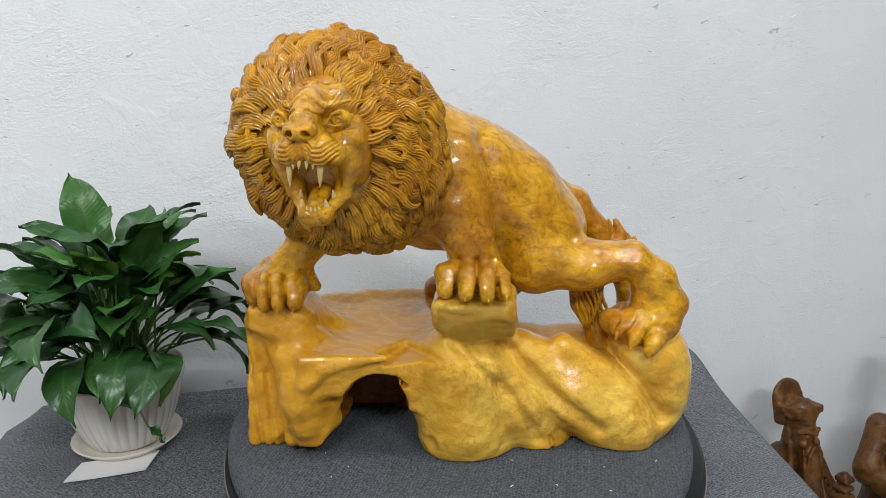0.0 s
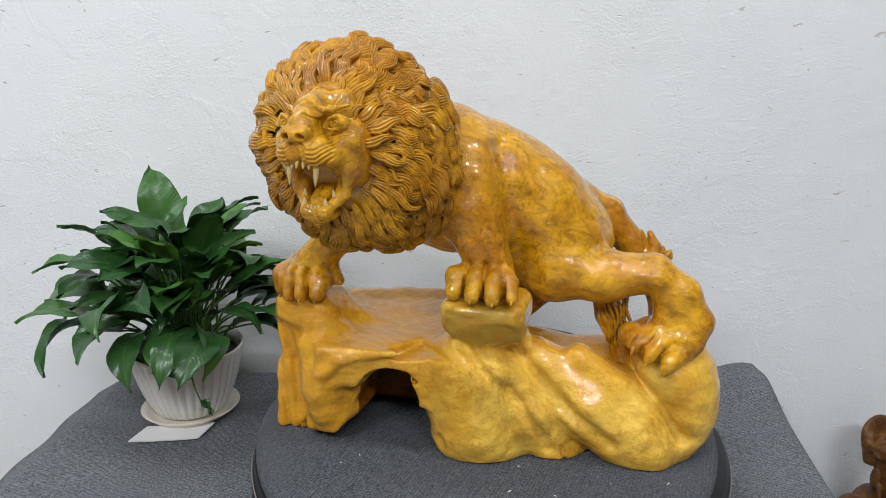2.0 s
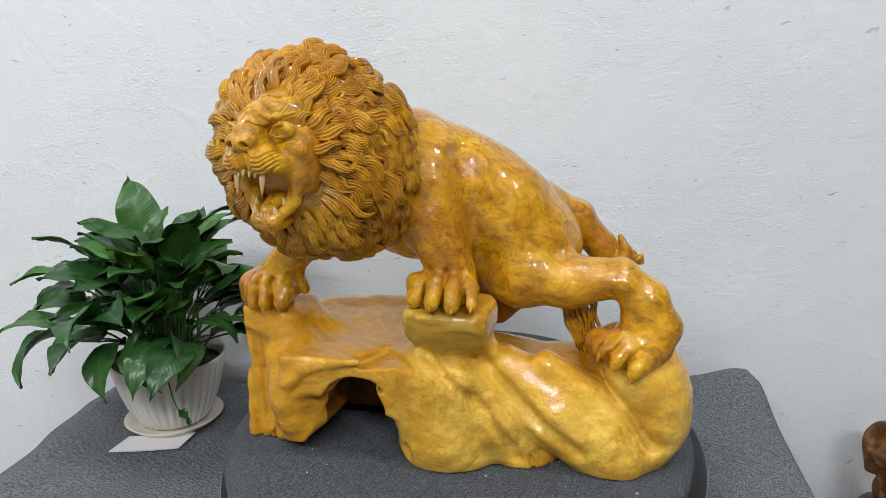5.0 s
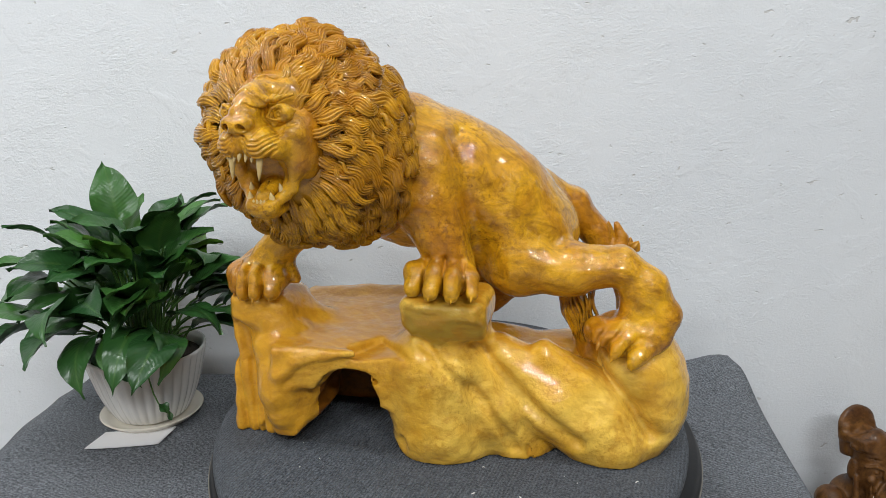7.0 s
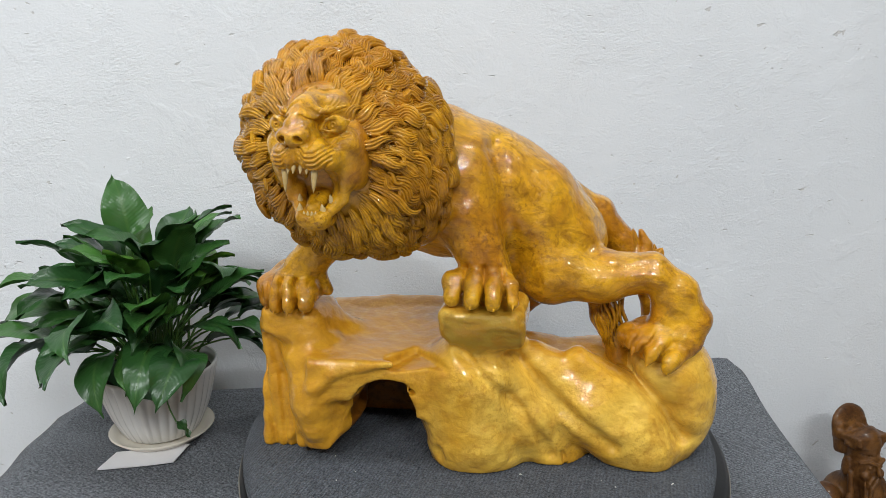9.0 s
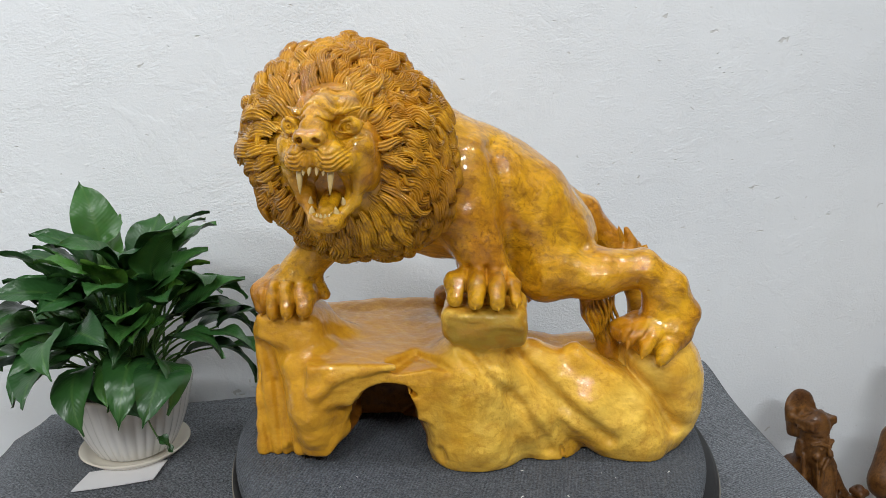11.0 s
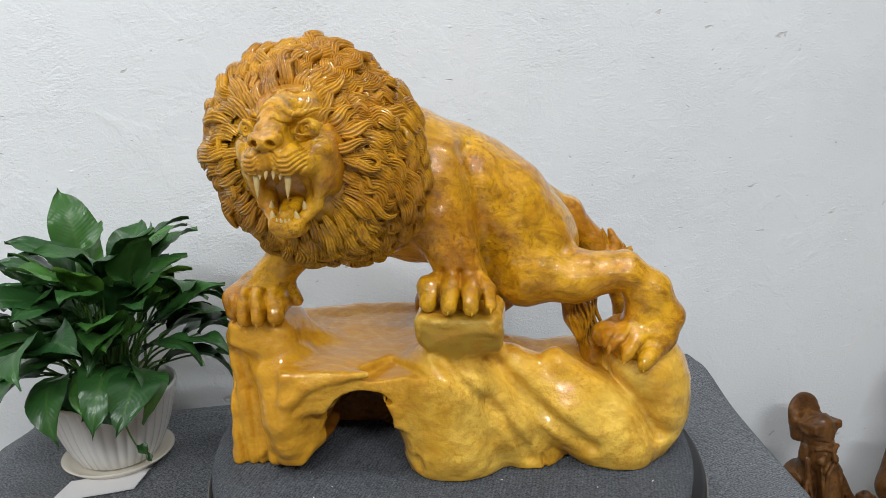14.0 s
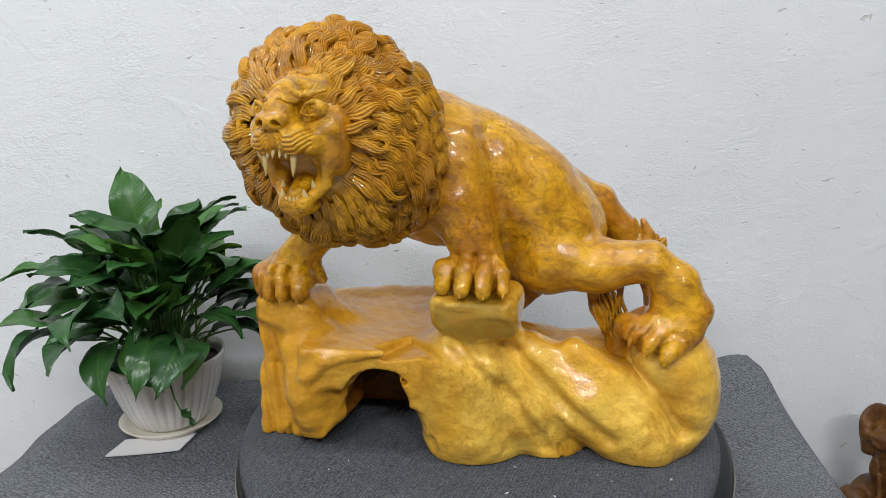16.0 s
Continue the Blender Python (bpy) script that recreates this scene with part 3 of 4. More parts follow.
def carve_body():
    c = Clay((-0.24, 0.66, 0.93), (0.385, 1.03, 1.32), 0.0026)
    # chest, trunk, rump
    c.ball((0.010, 0.825, 1.180), (0.075, 0.07, 0.072), 0.03)
    c.limb([(0.025, 0.838, 1.198, 0.055), (0.10, 0.858, 1.155, 0.058), (0.155, 0.872, 1.100, 0.064)], 0.03)
    c.limb([(0.015, 0.842, 1.220, 0.042), (0.075, 0.852, 1.186, 0.046)], 0.025)
    c.ball((0.055, 0.845, 1.153), (0.075, 0.062, 0.072), 0.03)
    c.ball((0.115, 0.855, 1.130), (0.07, 0.064, 0.066), 0.03, (0, 25, 0))
    c.ball((0.02, 0.83, 1.125), (0.07, 0.045, 0.035), 0.02)
    # near thigh, shank, hock, hind foot
    c.ball((0.150, 0.832, 1.088), (0.054, 0.038, 0.060), 0.015, (0, -15, 0))
    c.limb([(0.150, 0.826, 1.072, 0.038), (0.205, 0.818, 1.068, 0.029), (0.262, 0.818, 1.074, 0.0232)], 0.015)
    c.limb([(0.266, 0.818, 1.073, 0.0225), (0.296, 0.816, 1.049, 0.0232), (0.3135, 0.812, 1.018, 0.0215), (0.303, 0.808, 1.0, 0.023)], 0.008)
    c.limb([(0.306, 0.806, 0.993, 0.020), (0.270, 0.800, 0.985, 0.018)], 0.012)
    for x, y, z in HIND_TOES:
        toe(c, (x + 0.022, y + 0.016, z + 0.006), (x, y, z), (x - 0.004, y - 0.005, z - 0.006), 0.0108)
    # near foreleg
    c.ball((0.050, 0.795, 1.165), (0.042, 0.036, 0.062), 0.02, (0, 12, 0))
    c.limb([(0.050, 0.785, 1.145, 0.036), (0.068, 0.782, 1.108, 0.029), (0.083, 0.776, 1.082, 0.0225), (0.080, 0.768, 1.066, 0.022)], 0.012)
    for x, y in NEAR_TOES:
        toe(c, (x * 0.6 + 0.032, y + 0.034, 1.082), (x, y + 0.006, 1.073), (x - 0.001, y - 0.007, 1.060), 0.0118)
        c.ball((x, y + 0.004, 1.077), (0.0110, 0.011, 0.0085), 0.003)
    # far foreleg
    c.limb([(-0.070, 0.815, 1.150, 0.040), (-0.116, 0.805, 1.108, 0.024), (-0.138, 0.80, 1.078, 0.0205), (-0.152, 0.793, 1.056, 0.023)], 0.012)
    for x, y in FAR_TOES:
        toe(c, (x * 0.6 - 0.060, y + 0.030, 1.066), (x, y + 0.005, 1.053), (x + 0.001, y - 0.007, 1.040), 0.0125)
        c.ball((x, y + 0.003, 1.056), (0.0110, 0.010, 0.0090), 0.003)
    c.limb([(-0.125, 0.80, 1.066, 0.009), (-0.111, 0.792, 1.050, 0.007)], 0.006)
    c.ball((-0.156, 0.790, 1.048), (0.036, 0.026, 0.024), 0.008, (12, 0, 0))
    c.ball((0.076, 0.764, 1.072), (0.037, 0.024, 0.018), 0.008, (12, 0, 0))
    c.ball((0.262, 0.800, 0.997), (0.030, 0.022, 0.018), 0.008)
    c.limb([(0.286, 0.815, 1.040, 0.021), (0.284, 0.810, 1.010, 0.020)], 0.010)
    # far hind leg
    c.limb([(0.130, 0.90, 1.080, 0.045), (0.080, 0.915, 1.062, 0.034), (0.128, 0.930, 1.020, 0.024), (0.105, 0.935, 0.995, 0.020), (0.030, 0.925, 1.005, 0.016)], 0.015)
    # tail, sweeping down behind the hock and forward again
    c.limb([(0.165, 0.90, 1.148, 0.026), (0.210, 0.915, 1.123, 0.0205), (0.243, 0.915, 1.086, 0.0185), (0.270, 0.905, 1.050, 0.016), (0.285, 0.89, 1.005, 0.013), (0.285, 0.88, 0.96, 0.02)], 0.008)
    c.limb([(0.205, 0.852, 1.040, 0.013), (0.218, 0.852, 1.010, 0.018), (0.232, 0.848, 0.975, 0.012), (0.24, 0.85, 0.95, 0.02)], 0.006)
    c.limb([(0.268, 0.900, 1.070, 0.012), (0.272, 0.902, 1.084, 0.008), (0.265, 0.903, 1.103, 0.003)], 0.004)
    # clefts between the toes
    for (x, _), (x2, _) in zip(FAR_TOES, FAR_TOES[1:]):
        x = 0.5 * (x + x2)
        groove(c, [(x * 0.9 - 0.016, 1.066), (x, 1.052), (x, 1.020)], 0.0055, 0.0024, 0.80)
    for (x, _), (x2, _) in zip(NEAR_TOES, NEAR_TOES[1:]):
        x = 0.5 * (x + x2)
        groove(c, [(x * 0.8 + 0.015, 1.092), (x, 1.072), (x, 1.052)], 0.0055, 0.0022, 0.78)
    for (x, _, z), (x2, _, z2) in zip(HIND_TOES, HIND_TOES[1:]):
        x, z = 0.5 * (x + x2), 0.5 * (z + z2)
        groove(c, [(x + 0.016, z + 0.014), (x, z), (x - 0.003, z - 0.016)], 0.0050, 0.0026, 0.80)
    # fur cut into the paws and wrists
    for i in range(7):
        x = 0.050 + 0.0085 * i
        groove(c, [(x * 0.7 + 0.025, 1.106), (x + 0.003 * (-1) ** i, 1.094), (x, 1.082)], 0.0014, 0.0014, 0.78)
        x = -0.178 + 0.0085 * i
        groove(c, [(x * 0.6 - 0.055, 1.084), (x + 0.002 * (-1) ** i, 1.074), (x - 0.002, 1.060)], 0.0014, 0.0014, 0.80)
        x = 0.246 + 0.0085 * i
        groove(c, [(x + 0.012, 1.022 - 0.002 * i), (x + 0.002, 1.008 - 0.002 * i), (x - 0.003, 0.996 - 0.002 * i)], 0.0013, 0.0014, 0.81)
    # muscle furrows
    groove(c, [(0.080, 1.215), (0.098, 1.15), (0.113, 1.07)], 0.007, 0.010, 0.84)
    groove(c, [(0.125, 1.16), (0.122, 1.10), (0.13, 1.06)], 0.003, 0.012, 0.85)
    groove(c, [(0.21, 1.080), (0.265, 1.083)], 0.0025, 0.005, 0.82)
    groove(c, [(0.055, 1.135), (0.078, 1.085)], 0.0025, 0.006, 0.78)
    groove(c, [(0.165, 1.125), (0.19, 1.10), (0.20, 1.085)], 0.005, 0.010, 0.85)
    groove(c, [(0.03, 1.10), (0.055, 1.07)], 0.003, 0.005, 0.80)
    c.rough(0.0006, 60, 18)
    c.rough(0.0007, 95, 8)
    c.rough(0.00025, 190, 9)
    v, f = c.surface()
    return chisel(v, f, 0.016, 0.0011, 6), f


def claws():
    rows = [((x, y - 0.005, 1.063), (x - 0.001, y - 0.017, 1.052)) for x, y in NEAR_TOES]
    rows += [((x, y - 0.008, 1.043), (x + 0.001, y - 0.017, 1.029)) for x, y in FAR_TOES]
    rows += [((x - 0.003, y - 0.006, z - 0.006), (x - 0.006, y - 0.012, z - 0.014)) for x, y, z in HIND_TOES]
    V, F = [], []
    for base, tip in rows:
        v, f = cone(tip, base, 0.0036)
        F += [tuple(i + len(V) for i in g) for g in f]
        V += v
    return V, F


# head axes: right of the picture, forward, up
HC = np.array((-0.077, 0.683, 1.224))
FWD = np.array((-0.17, -0.98, -0.05))
FWD /= np.linalg.norm(FWD)
RGT = np.cross(FWD, (0, 0, 1.0))
RGT = -RGT if RGT[0] < 0 else RGT
RGT /= np.linalg.norm(RGT)
UPW = np.cross(FWD, RGT)
UPW = -UPW if UPW[2] < 0 else UPW


def at_head(p):
    p = np.asarray(p, float)
    return HC + 0.94 * p[..., :1] * RGT + p[..., 1:2] * FWD + p[..., 2:3] * UPW


def carve_head():
    c = Clay((-0.066, -0.045, -0.082), (0.066, 0.084, 0.086), 0.0009)
    # skull, high forehead, full cheeks
    c.ball((0, -0.01, 0.010), (0.047, 0.039, 0.050), 0.01)
    c.ball((0, -0.002, 0.042), (0.036, 0.028, 0.023), 0.012)
    for s in (-1, 1):
        c.ball((s * 0.036, 0.006, -0.004), (0.017, 0.027, 0.032), 0.012)
        c.ball((s * 0.033, 0.022, 0.010), (0.016, 0.015, 0.014), 0.010)
    # bridge of the nose and muzzle
    c.limb([(0, 0.020, 0.050, 0.012), (0, 0.038, 0.040, 0.0125), (0, 0.052, 0.029, 0.0135)], 0.010)
    c.ball((0, 0.044, 0.012), (0.022, 0.020, 0.016), 0.008)
    for s in (-1, 1):
        c.ball((s * 0.0135, 0.050, 0.0045), (0.0165, 0.018, 0.0145), 0.004, (0, s * 14, 0))
        c.ball((s * 0.026, 0.036, 0.000), (0.011, 0.016, 0.012), 0.006)
        c.ball((s * 0.0095, 0.062, 0.024), (0.0072, 0.0085, 0.0068), 0.003, (0, s * 20, 0))
        c.limb([(s * 0.010, 0.038, 0.0405, 0.0034), (s * 0.023, 0.034, 0.0430, 0.0028), (s * 0.036, 0.022, 0.0455, 0.0022)], 0.006)
        # fold of skin from the lip down to the jaw
        c.limb([(s * 0.030, 0.030, -0.006, 0.0065), (s * 0.0325, 0.022, -0.024, 0.0055), (s * 0.0285, 0.022, -0.042, 0.0050)], 0.006)
    c.ball((0, 0.064, 0.0215), (0.0115, 0.008, 0.0075), 0.004)
    # lower jaw
    c.limb([(-0.026, 0.004, -0.018, 0.009), (-0.0195, 0.024, -0.048, 0.0058), (-0.010, 0.038, -0.057, 0.0062), (0.010, 0.038, -0.057, 0.0062), (0.0195, 0.024, -0.048, 0.0058), (0.026, 0.004, -0.018, 0.009)], 0.006)
    c.ball((0, 0.022, -0.063), (0.0175, 0.021, 0.009), 0.008)
    c.ball((0, -0.012, -0.040), (0.030, 0.018, 0.022), 0.010)
    # open mouth and tongue
    c.ball((0, 0.034, -0.030), (0.0160, 0.034, 0.0205), 0.003, cut=True)
    c.ball((0, 0.050, -0.034), (0.0142, 0.03, 0.0195), 0.003, cut=True)
    c.ball((0, 0.020, -0.043), (0.0105, 0.022, 0.008), 0.004, (-20, 0, 0))
    c.limb([(0, 0.0, -0.0375, 0.001), (0, 0.036, -0.0375, 0.001)], 0.004, True)
    for s in (-1, 1):
        # nostrils, eye sockets, lids, eyeballs
        c.ball((s * 0.0080, 0.0705, 0.0205), (0.0042, 0.008, 0.0030), 0.002, (0, s * 28, 0), True)
        c.ball((s * 0.0305, 0.042, 0.0302), (0.0130, 0.0090, 0.0088), 0.004, cut=True)
        c.ball((s * 0.0300, 0.0312, 0.0298), (0.0104, 0.0082, 0.0086), 0.0006)
        c.limb([(s * 0.0185, 0.0410, 0.0265, 0.0013), (s * 0.0240, 0.0405, 0.0345, 0.0014), (s * 0.0305, 0.0388, 0.0368, 0.0015), (s * 0.0405, 0.0280, 0.0325, 0.0014)], 0.0015)
        c.limb([(s * 0.0185, 0.0410, 0.0265, 0.0012), (s * 0.0250, 0.0397, 0.0246, 0.0014), (s * 0.0320, 0.0370, 0.0246, 0.0015), (s * 0.0405, 0.0280, 0.0315, 0.0012)], 0.0015)
        ring = [(s * 0.0297 + 0.0036 * math.cos(t), 0.0302 + 0.0036 * math.sin(t)) for t in np.linspace(0, 2 * math.pi, 13)]
        groove(c, ring, 0.0012, 0.0007, 0.032, True)
        c.ball((s * 0.0297, 0.0388, 0.0302), 0.0018, 0.0006, cut=True)
        # bag below the eye and its creases
        c.limb([(s * 0.041, 0.028, 0.020, 0.0009), (s * 0.032, 0.0375, 0.0190, 0.0011), (s * 0.021, 0.043, 0.021, 0.0009)], 0.003, True)
        # curved whisker furrows on the lips
        for i in range(5):
            z = 0.0110 - 0.0042 * i
            groove(c, [(s * (0.0050 + 0.001 * i), z + 0.003), (s * 0.012, z - 0.0030), (s * 0.021, z - 0.0030), (s * 0.031, z + 0.0050)], 0.0018, 0.0010, 0.030, True)
        groove(c, [(s * 0.0160, 0.0285), (s * 0.0185, 0.0210), (s * 0.0150, 0.0140)], 0.0018, 0.0012, 0.035, True)
        # frown
        groove(c, [(s * 0.0015, 0.0510), (s * 0.0070, 0.0480), (s * 0.0150, 0.0400)], 0.0018, 0.0013, 0.010, True)
        groove(c, [(s * 0.004, 0.0600), (s * 0.012, 0.0570), (s * 0.022, 0.0610)], 0.0020, 0.0018, 0.003, True)
        groove(c, [(s * 0.006, 0.0400), (s * 0.0125, 0.0355), (s * 0.0150, 0.0290)], 0.0020, 0.0012, 0.030, True)
        for i in range(6):
            x = 0.017 + 0.0045 * i
            groove(c, [(s * x, 0.0425 + 0.0010 * i), (s * (x + 0.004), 0.0475 + 0.0012 * i), (s * (x + 0.006), 0.053 + 0.0012 * i)], 0.0011, 0.0008, 0.012, True)
    c.limb([(0, 0.0715, 0.017, 0.001), (0, 0.068, -0.006, 0.0012)], 0.002, True)
    c.rough(0.0003, 210, 4)
    v, f = c.surface()
    return at_head(v), f


MC, MR = np.array((-0.068, 0.757, 1.218)), np.array((0.1045, 0.093, 0.1065))


def lean(p):
    """The mane leans: its crown sits further to the flank of the far foreleg."""
    p = np.array(p, float)
    p[..., 0] -= 0.12 * (p[..., 2] - MC[2])
    return p


def carve_mane():
    c = Clay((-0.19, 0.64, 1.09), (0.08, 0.88, 1.345), 0.004)
    c.ball(tuple(MC), tuple(MR * 0.975), 0.01)
    c.ball((-0.045, 0.79, 1.19), (0.09, 0.075, 0.09), 0.02)
    c.rough(0.001, 110, 7)
    v, f = c.surface()
    return lean(v), f


def lock(path, ups, width, thick, strands):
    """A pointed lock of hair along a path, with carved strands across its back."""
    path, ups = np.asarray(path, float), np.asarray(ups, float)
    n, top = len(path), 4 * strands + 1
    s = np.linspace(0, 1, n)
    t = np.gradient(path, axis=0)
    t /= np.linalg.norm(t, axis=1)[:, None] + 1e-9
    up = ups - t * (ups * t).sum(1)[:, None]
    up /= np.linalg.norm(up, axis=1)[:, None] + 1e-9
    side = np.cross(t, up)
    w = width * (np.minimum(1.0, 0.55 + 1.5 * s) * (1 - np.maximum(0, s - 0.45) / 0.55) ** 0.75 + 0.02)
    h = thick * (w / width) ** 0.55
    a = np.linspace(-1, 1, top)
    ridge = np.sqrt(np.maximum(0, 1 - 0.80 * a * a)) * (0.34 + 0.66 * np.abs(np.cos(a * strands * math.pi / 2)) ** 0.9)
    V = path[:, None] + side[:, None] * (w[:, None] * a)[..., None] + up[:, None] * (h[:, None] * ridge)[..., None]
    below = np.stack([path + side * (w * k)[:, None] - up * (h * 0.5)[:, None] for k in (0.5, -0.5)], 1)
    V = np.concatenate([V, below], 1).reshape(-1, 3)
    m = top + 2
    i, j = np.meshgrid(np.arange(n - 1), np.arange(m), indexing="ij")
    j2 = (j + 1) % m
    F = np.stack([i * m + j, i * m + j2, (i + 1) * m + j2, (i + 1) * m + j], -1).reshape(-1, 4)
    return V, F


def flow(q, row):
    """The way the hair runs at a place of the mane: away from the face, and down."""
    away = -(FWD - q * (FWD @ q))
    away /= np.linalg.norm(away) + 1e-6
    high = max(0.0, (q[2] - 0.15) / 0.85)
    d = away + np.array((0, 0, -1.0)) * (1.1 * (1 - high) * (0.25 + 0.75 * min(1, row / 6)))
    d -= q * (d @ q)
    return d / (np.linalg.norm(d) + 1e-6)


def mane_locks():
    rng = np.random.RandomState(11)
    V, F, count = [], [], 0
    for row, phi in enumerate(np.radians(np.arange(29, 152, 5.6))):
        fringe = row < 3
        n = int(2 * math.pi * math.sin(phi) * 0.103 / (0.0066 if fringe else 0.0104))
        for k in range(n):
            th = 2 * math.pi * (k + 0.5 * (row % 2) + rng.uniform(-0.3, 0.3)) / n
            ph = phi + rng.uniform(-0.06, 0.06)
            q = math.cos(ph) * FWD + math.sin(ph) * (math.cos(th) * RGT + math.sin(th) * UPW)
            length = rng.uniform(0.30, 0.45) if fringe else rng.uniform(0.34, 0.62)
            steps = 18
            turns = 1.0 if fringe else rng.uniform(1.3, 1.9)
            clump = noise.noise(Vector(q * 2.6))
            start = 5.0 * noise.noise(Vector(q * 1.7) + Vector((5, 1, 2))) + rng.uniform(-0.6, 0.6)
            wave = (0.45 if fringe else 1.0) * (1 + 0.6 * clump)
            root = (0.985 if fringe else 0.965) + 0.085 * noise.noise(Vector(q * 5.0)) + rng.uniform(-0.03, 0.025)
            rise = rng.uniform(0.02, 0.06) if rng.uniform() < 0.62 else rng.uniform(0.06, 0.13)
            path, ups = [], []
            for i in range(steps):
                s = i / (steps - 1)
                nrm = q / MR
                path.append(lean(MC + MR * q * (root + rise * math.sin(s * 2.3))))
                ups.append(nrm / np.linalg.norm(nrm))
                d = flow(q, row)
                d = d + np.cross(q, d) * (wave * math.cos(start + s * 2 * math.pi * turns) * (0.5 + 0.7 * s) + 0.35 * clump)
                q = q + d / np.linalg.norm(d) * length / steps
                q /= np.linalg.norm(q)
            w = rng.uniform(0.0042, 0.0058) if fringe else rng.uniform(0.0050, 0.0092)
            v, f = lock(path, ups, w, rng.uniform(0.0038, 0.0046) if fringe else rng.uniform(0.0050, 0.0085), 3 if fringe else int(rng.choice((4, 5, 6))))
            V.append(v)
            F.append(f + count)
            count += len(v)
    # thin loose curls lying over the locks
    for k in range(620):
        ph, th = math.radians(rng.uniform(36, 140)), rng.uniform(0, math.tau)
        q = math.cos(ph) * FWD + math.sin(ph) * (math.cos(th) * RGT + math.sin(th) * UPW)
        length, start, lift = rng.uniform(0.22, 0.46), rng.uniform(0, 6.3), rng.uniform(0.015, 0.055)
        turn = rng.uniform(-0.5, 0.5)
        path, ups = [], []
        for i in range(14):
            s = i / 13
            nrm = q / MR
            path.append(lean(MC + MR * q * (1.0 + lift * math.sin(0.3 + s * 2.4))))
            ups.append(nrm / np.linalg.norm(nrm))
            d = flow(q, 6)
            d = d + np.cross(q, d) * (turn + 1.1 * math.cos(start + s * 9.0))
            q = q + d / np.linalg.norm(d) * length / 14
            q /= np.linalg.norm(q)
        v, f = lock(path, ups, rng.uniform(0.0022, 0.0042), rng.uniform(0.0030, 0.0050), int(rng.choice((1, 2, 2))))
        V.append(v)
        F.append(f + count)
        count += len(v)
    return np.concatenate(V), np.concatenate(F)


def cone(tip, base, r, n=9):
    tip, base = np.array(tip, float), np.array(base, float)
    d = tip - base
    a = np.cross(d, (0.3, 1, 0.2))
    a /= np.linalg.norm(a)
    b = np.cross(d, a)
    b /= np.linalg.norm(b)
    V = []
    for s, k in ((0, 1.0), (0.3, 0.93), (0.6, 0.68), (0.85, 0.35), (1, 0.06)):
        for i in range(n):
            t = 2 * math.pi * i / n
            V.append(base + d * s + r * k * (math.cos(t) * a + math.sin(t) * b))
    F = [(j * n + i, j * n + (i + 1) % n, (j + 1) * n + (i + 1) % n, (j + 1) * n + i) for j in range(4) for i in range(n)]
    F.append(tuple(4 * n + i for i in range(n)))
    return V, F


def teeth():
    V, F = [], []
    rows = []
    for s in (-1, 1):
        rows.append(((s * 0.0148, 0.058, -0.0285), (s * 0.0155, 0.054, -0.006), 0.0034))
        rows.append(((s * 0.0120, 0.038, -0.043), (s * 0.0128, 0.036, -0.055), 0.0042))
        rows.append(((s * 0.0098, 0.060, -0.0115), (s * 0.0098, 0.057, -0.004), 0.0023))
        rows.append(((s * 0.0038, 0.061, -0.0110), (s * 0.0038, 0.058, -0.004), 0.0023))
        for i in range(2):
            rows.append(((s * (0.0022 + 0.0042 * i), 0.0415, -0.0495), (s * (0.0022 + 0.0042 * i), 0.040, -0.056), 0.0024))
        for i in range(3):
            rows.append(((s * (0.0165 + 0.0012 * i), 0.028 - 0.008 * i, -0.036 + 0.004 * i), (s * (0.0180 + 0.0012 * i), 0.026 - 0.008 * i, -0.047 + 0.004 * i), 0.0036))
    for tip, base, r in rows:
        v, f = cone(tip, base, r)
        F += [tuple(i + len(V) for i in g) for g in f]
        V += [at_head(np.array(p)) for p in v]
    return V, F


def lion():
    V, F, slots = [], [], []

    def add(vf, slot):
        v, f = vf[:2]
        k = len(V)
        V.extend((np.asarray(v) - ORIGIN).tolist())
        F.extend((np.asarray(f) + k).tolist() if isinstance(f, np.ndarray) else [tuple(i + k for i in g) for g in f])
        slots.extend([slot] * len(f) if len(vf) < 3 else [int(i) for i in vf[2]])

    add(carve_rock(), 3)
    body = carve_body()
    add(body, 0)
    add(claws(), 0)
    add(carve_mane(), 1)
    add(mane_locks(), 1)
    add(carve_head(), 0)
    add(teeth(), 2)
    # tail tuft hair
    for i in range(9):
        x = 0.203 + 0.0042 * i
        p = np.array([(x + 0.012 * s + 0.003 * math.sin(9 * s + i), 0.836 + 0.004 * abs(i - 4) * 0.6 - 0.004 * math.sin(3 * s), 1.045 - 0.075 * s) for s in np.linspace(0, 1, 13)])
        add(lock(p, np.tile((0, -1.0, 0), (13, 1)), 0.0024, 0.0055, 1), 1)
    for i in range(5):
        x = 0.259 + 0.0065 * i
        top = (0.037, 0.027, 0.021, 0.016, 0.012)[i]
        p = np.array([(x - 0.004 * t + 0.012 * (i / 4) * t, 0.903 + 0.003 * (i % 2), 1.070 + top * t) for t in np.linspace(0, 1, 9)])
        add(lock(p, np.tile((0, -1.0, 0), (9, 1)), 0.0078, 0.007, 2), 1)
    ob = new("lion_statue", mesh_of("lion_statue", V, F, [WOOD, HAIR, IVORY, ROCK, CAVE_SHADE], True, slots))
    ob.location = ORIGIN
    return tagged(ob, "glossy golden carved wooden lion roaring on a rock", "statue")


lion()


# ---- the potted plant ----
POT = np.array((-0.438, 0.970, TABLE_Z))


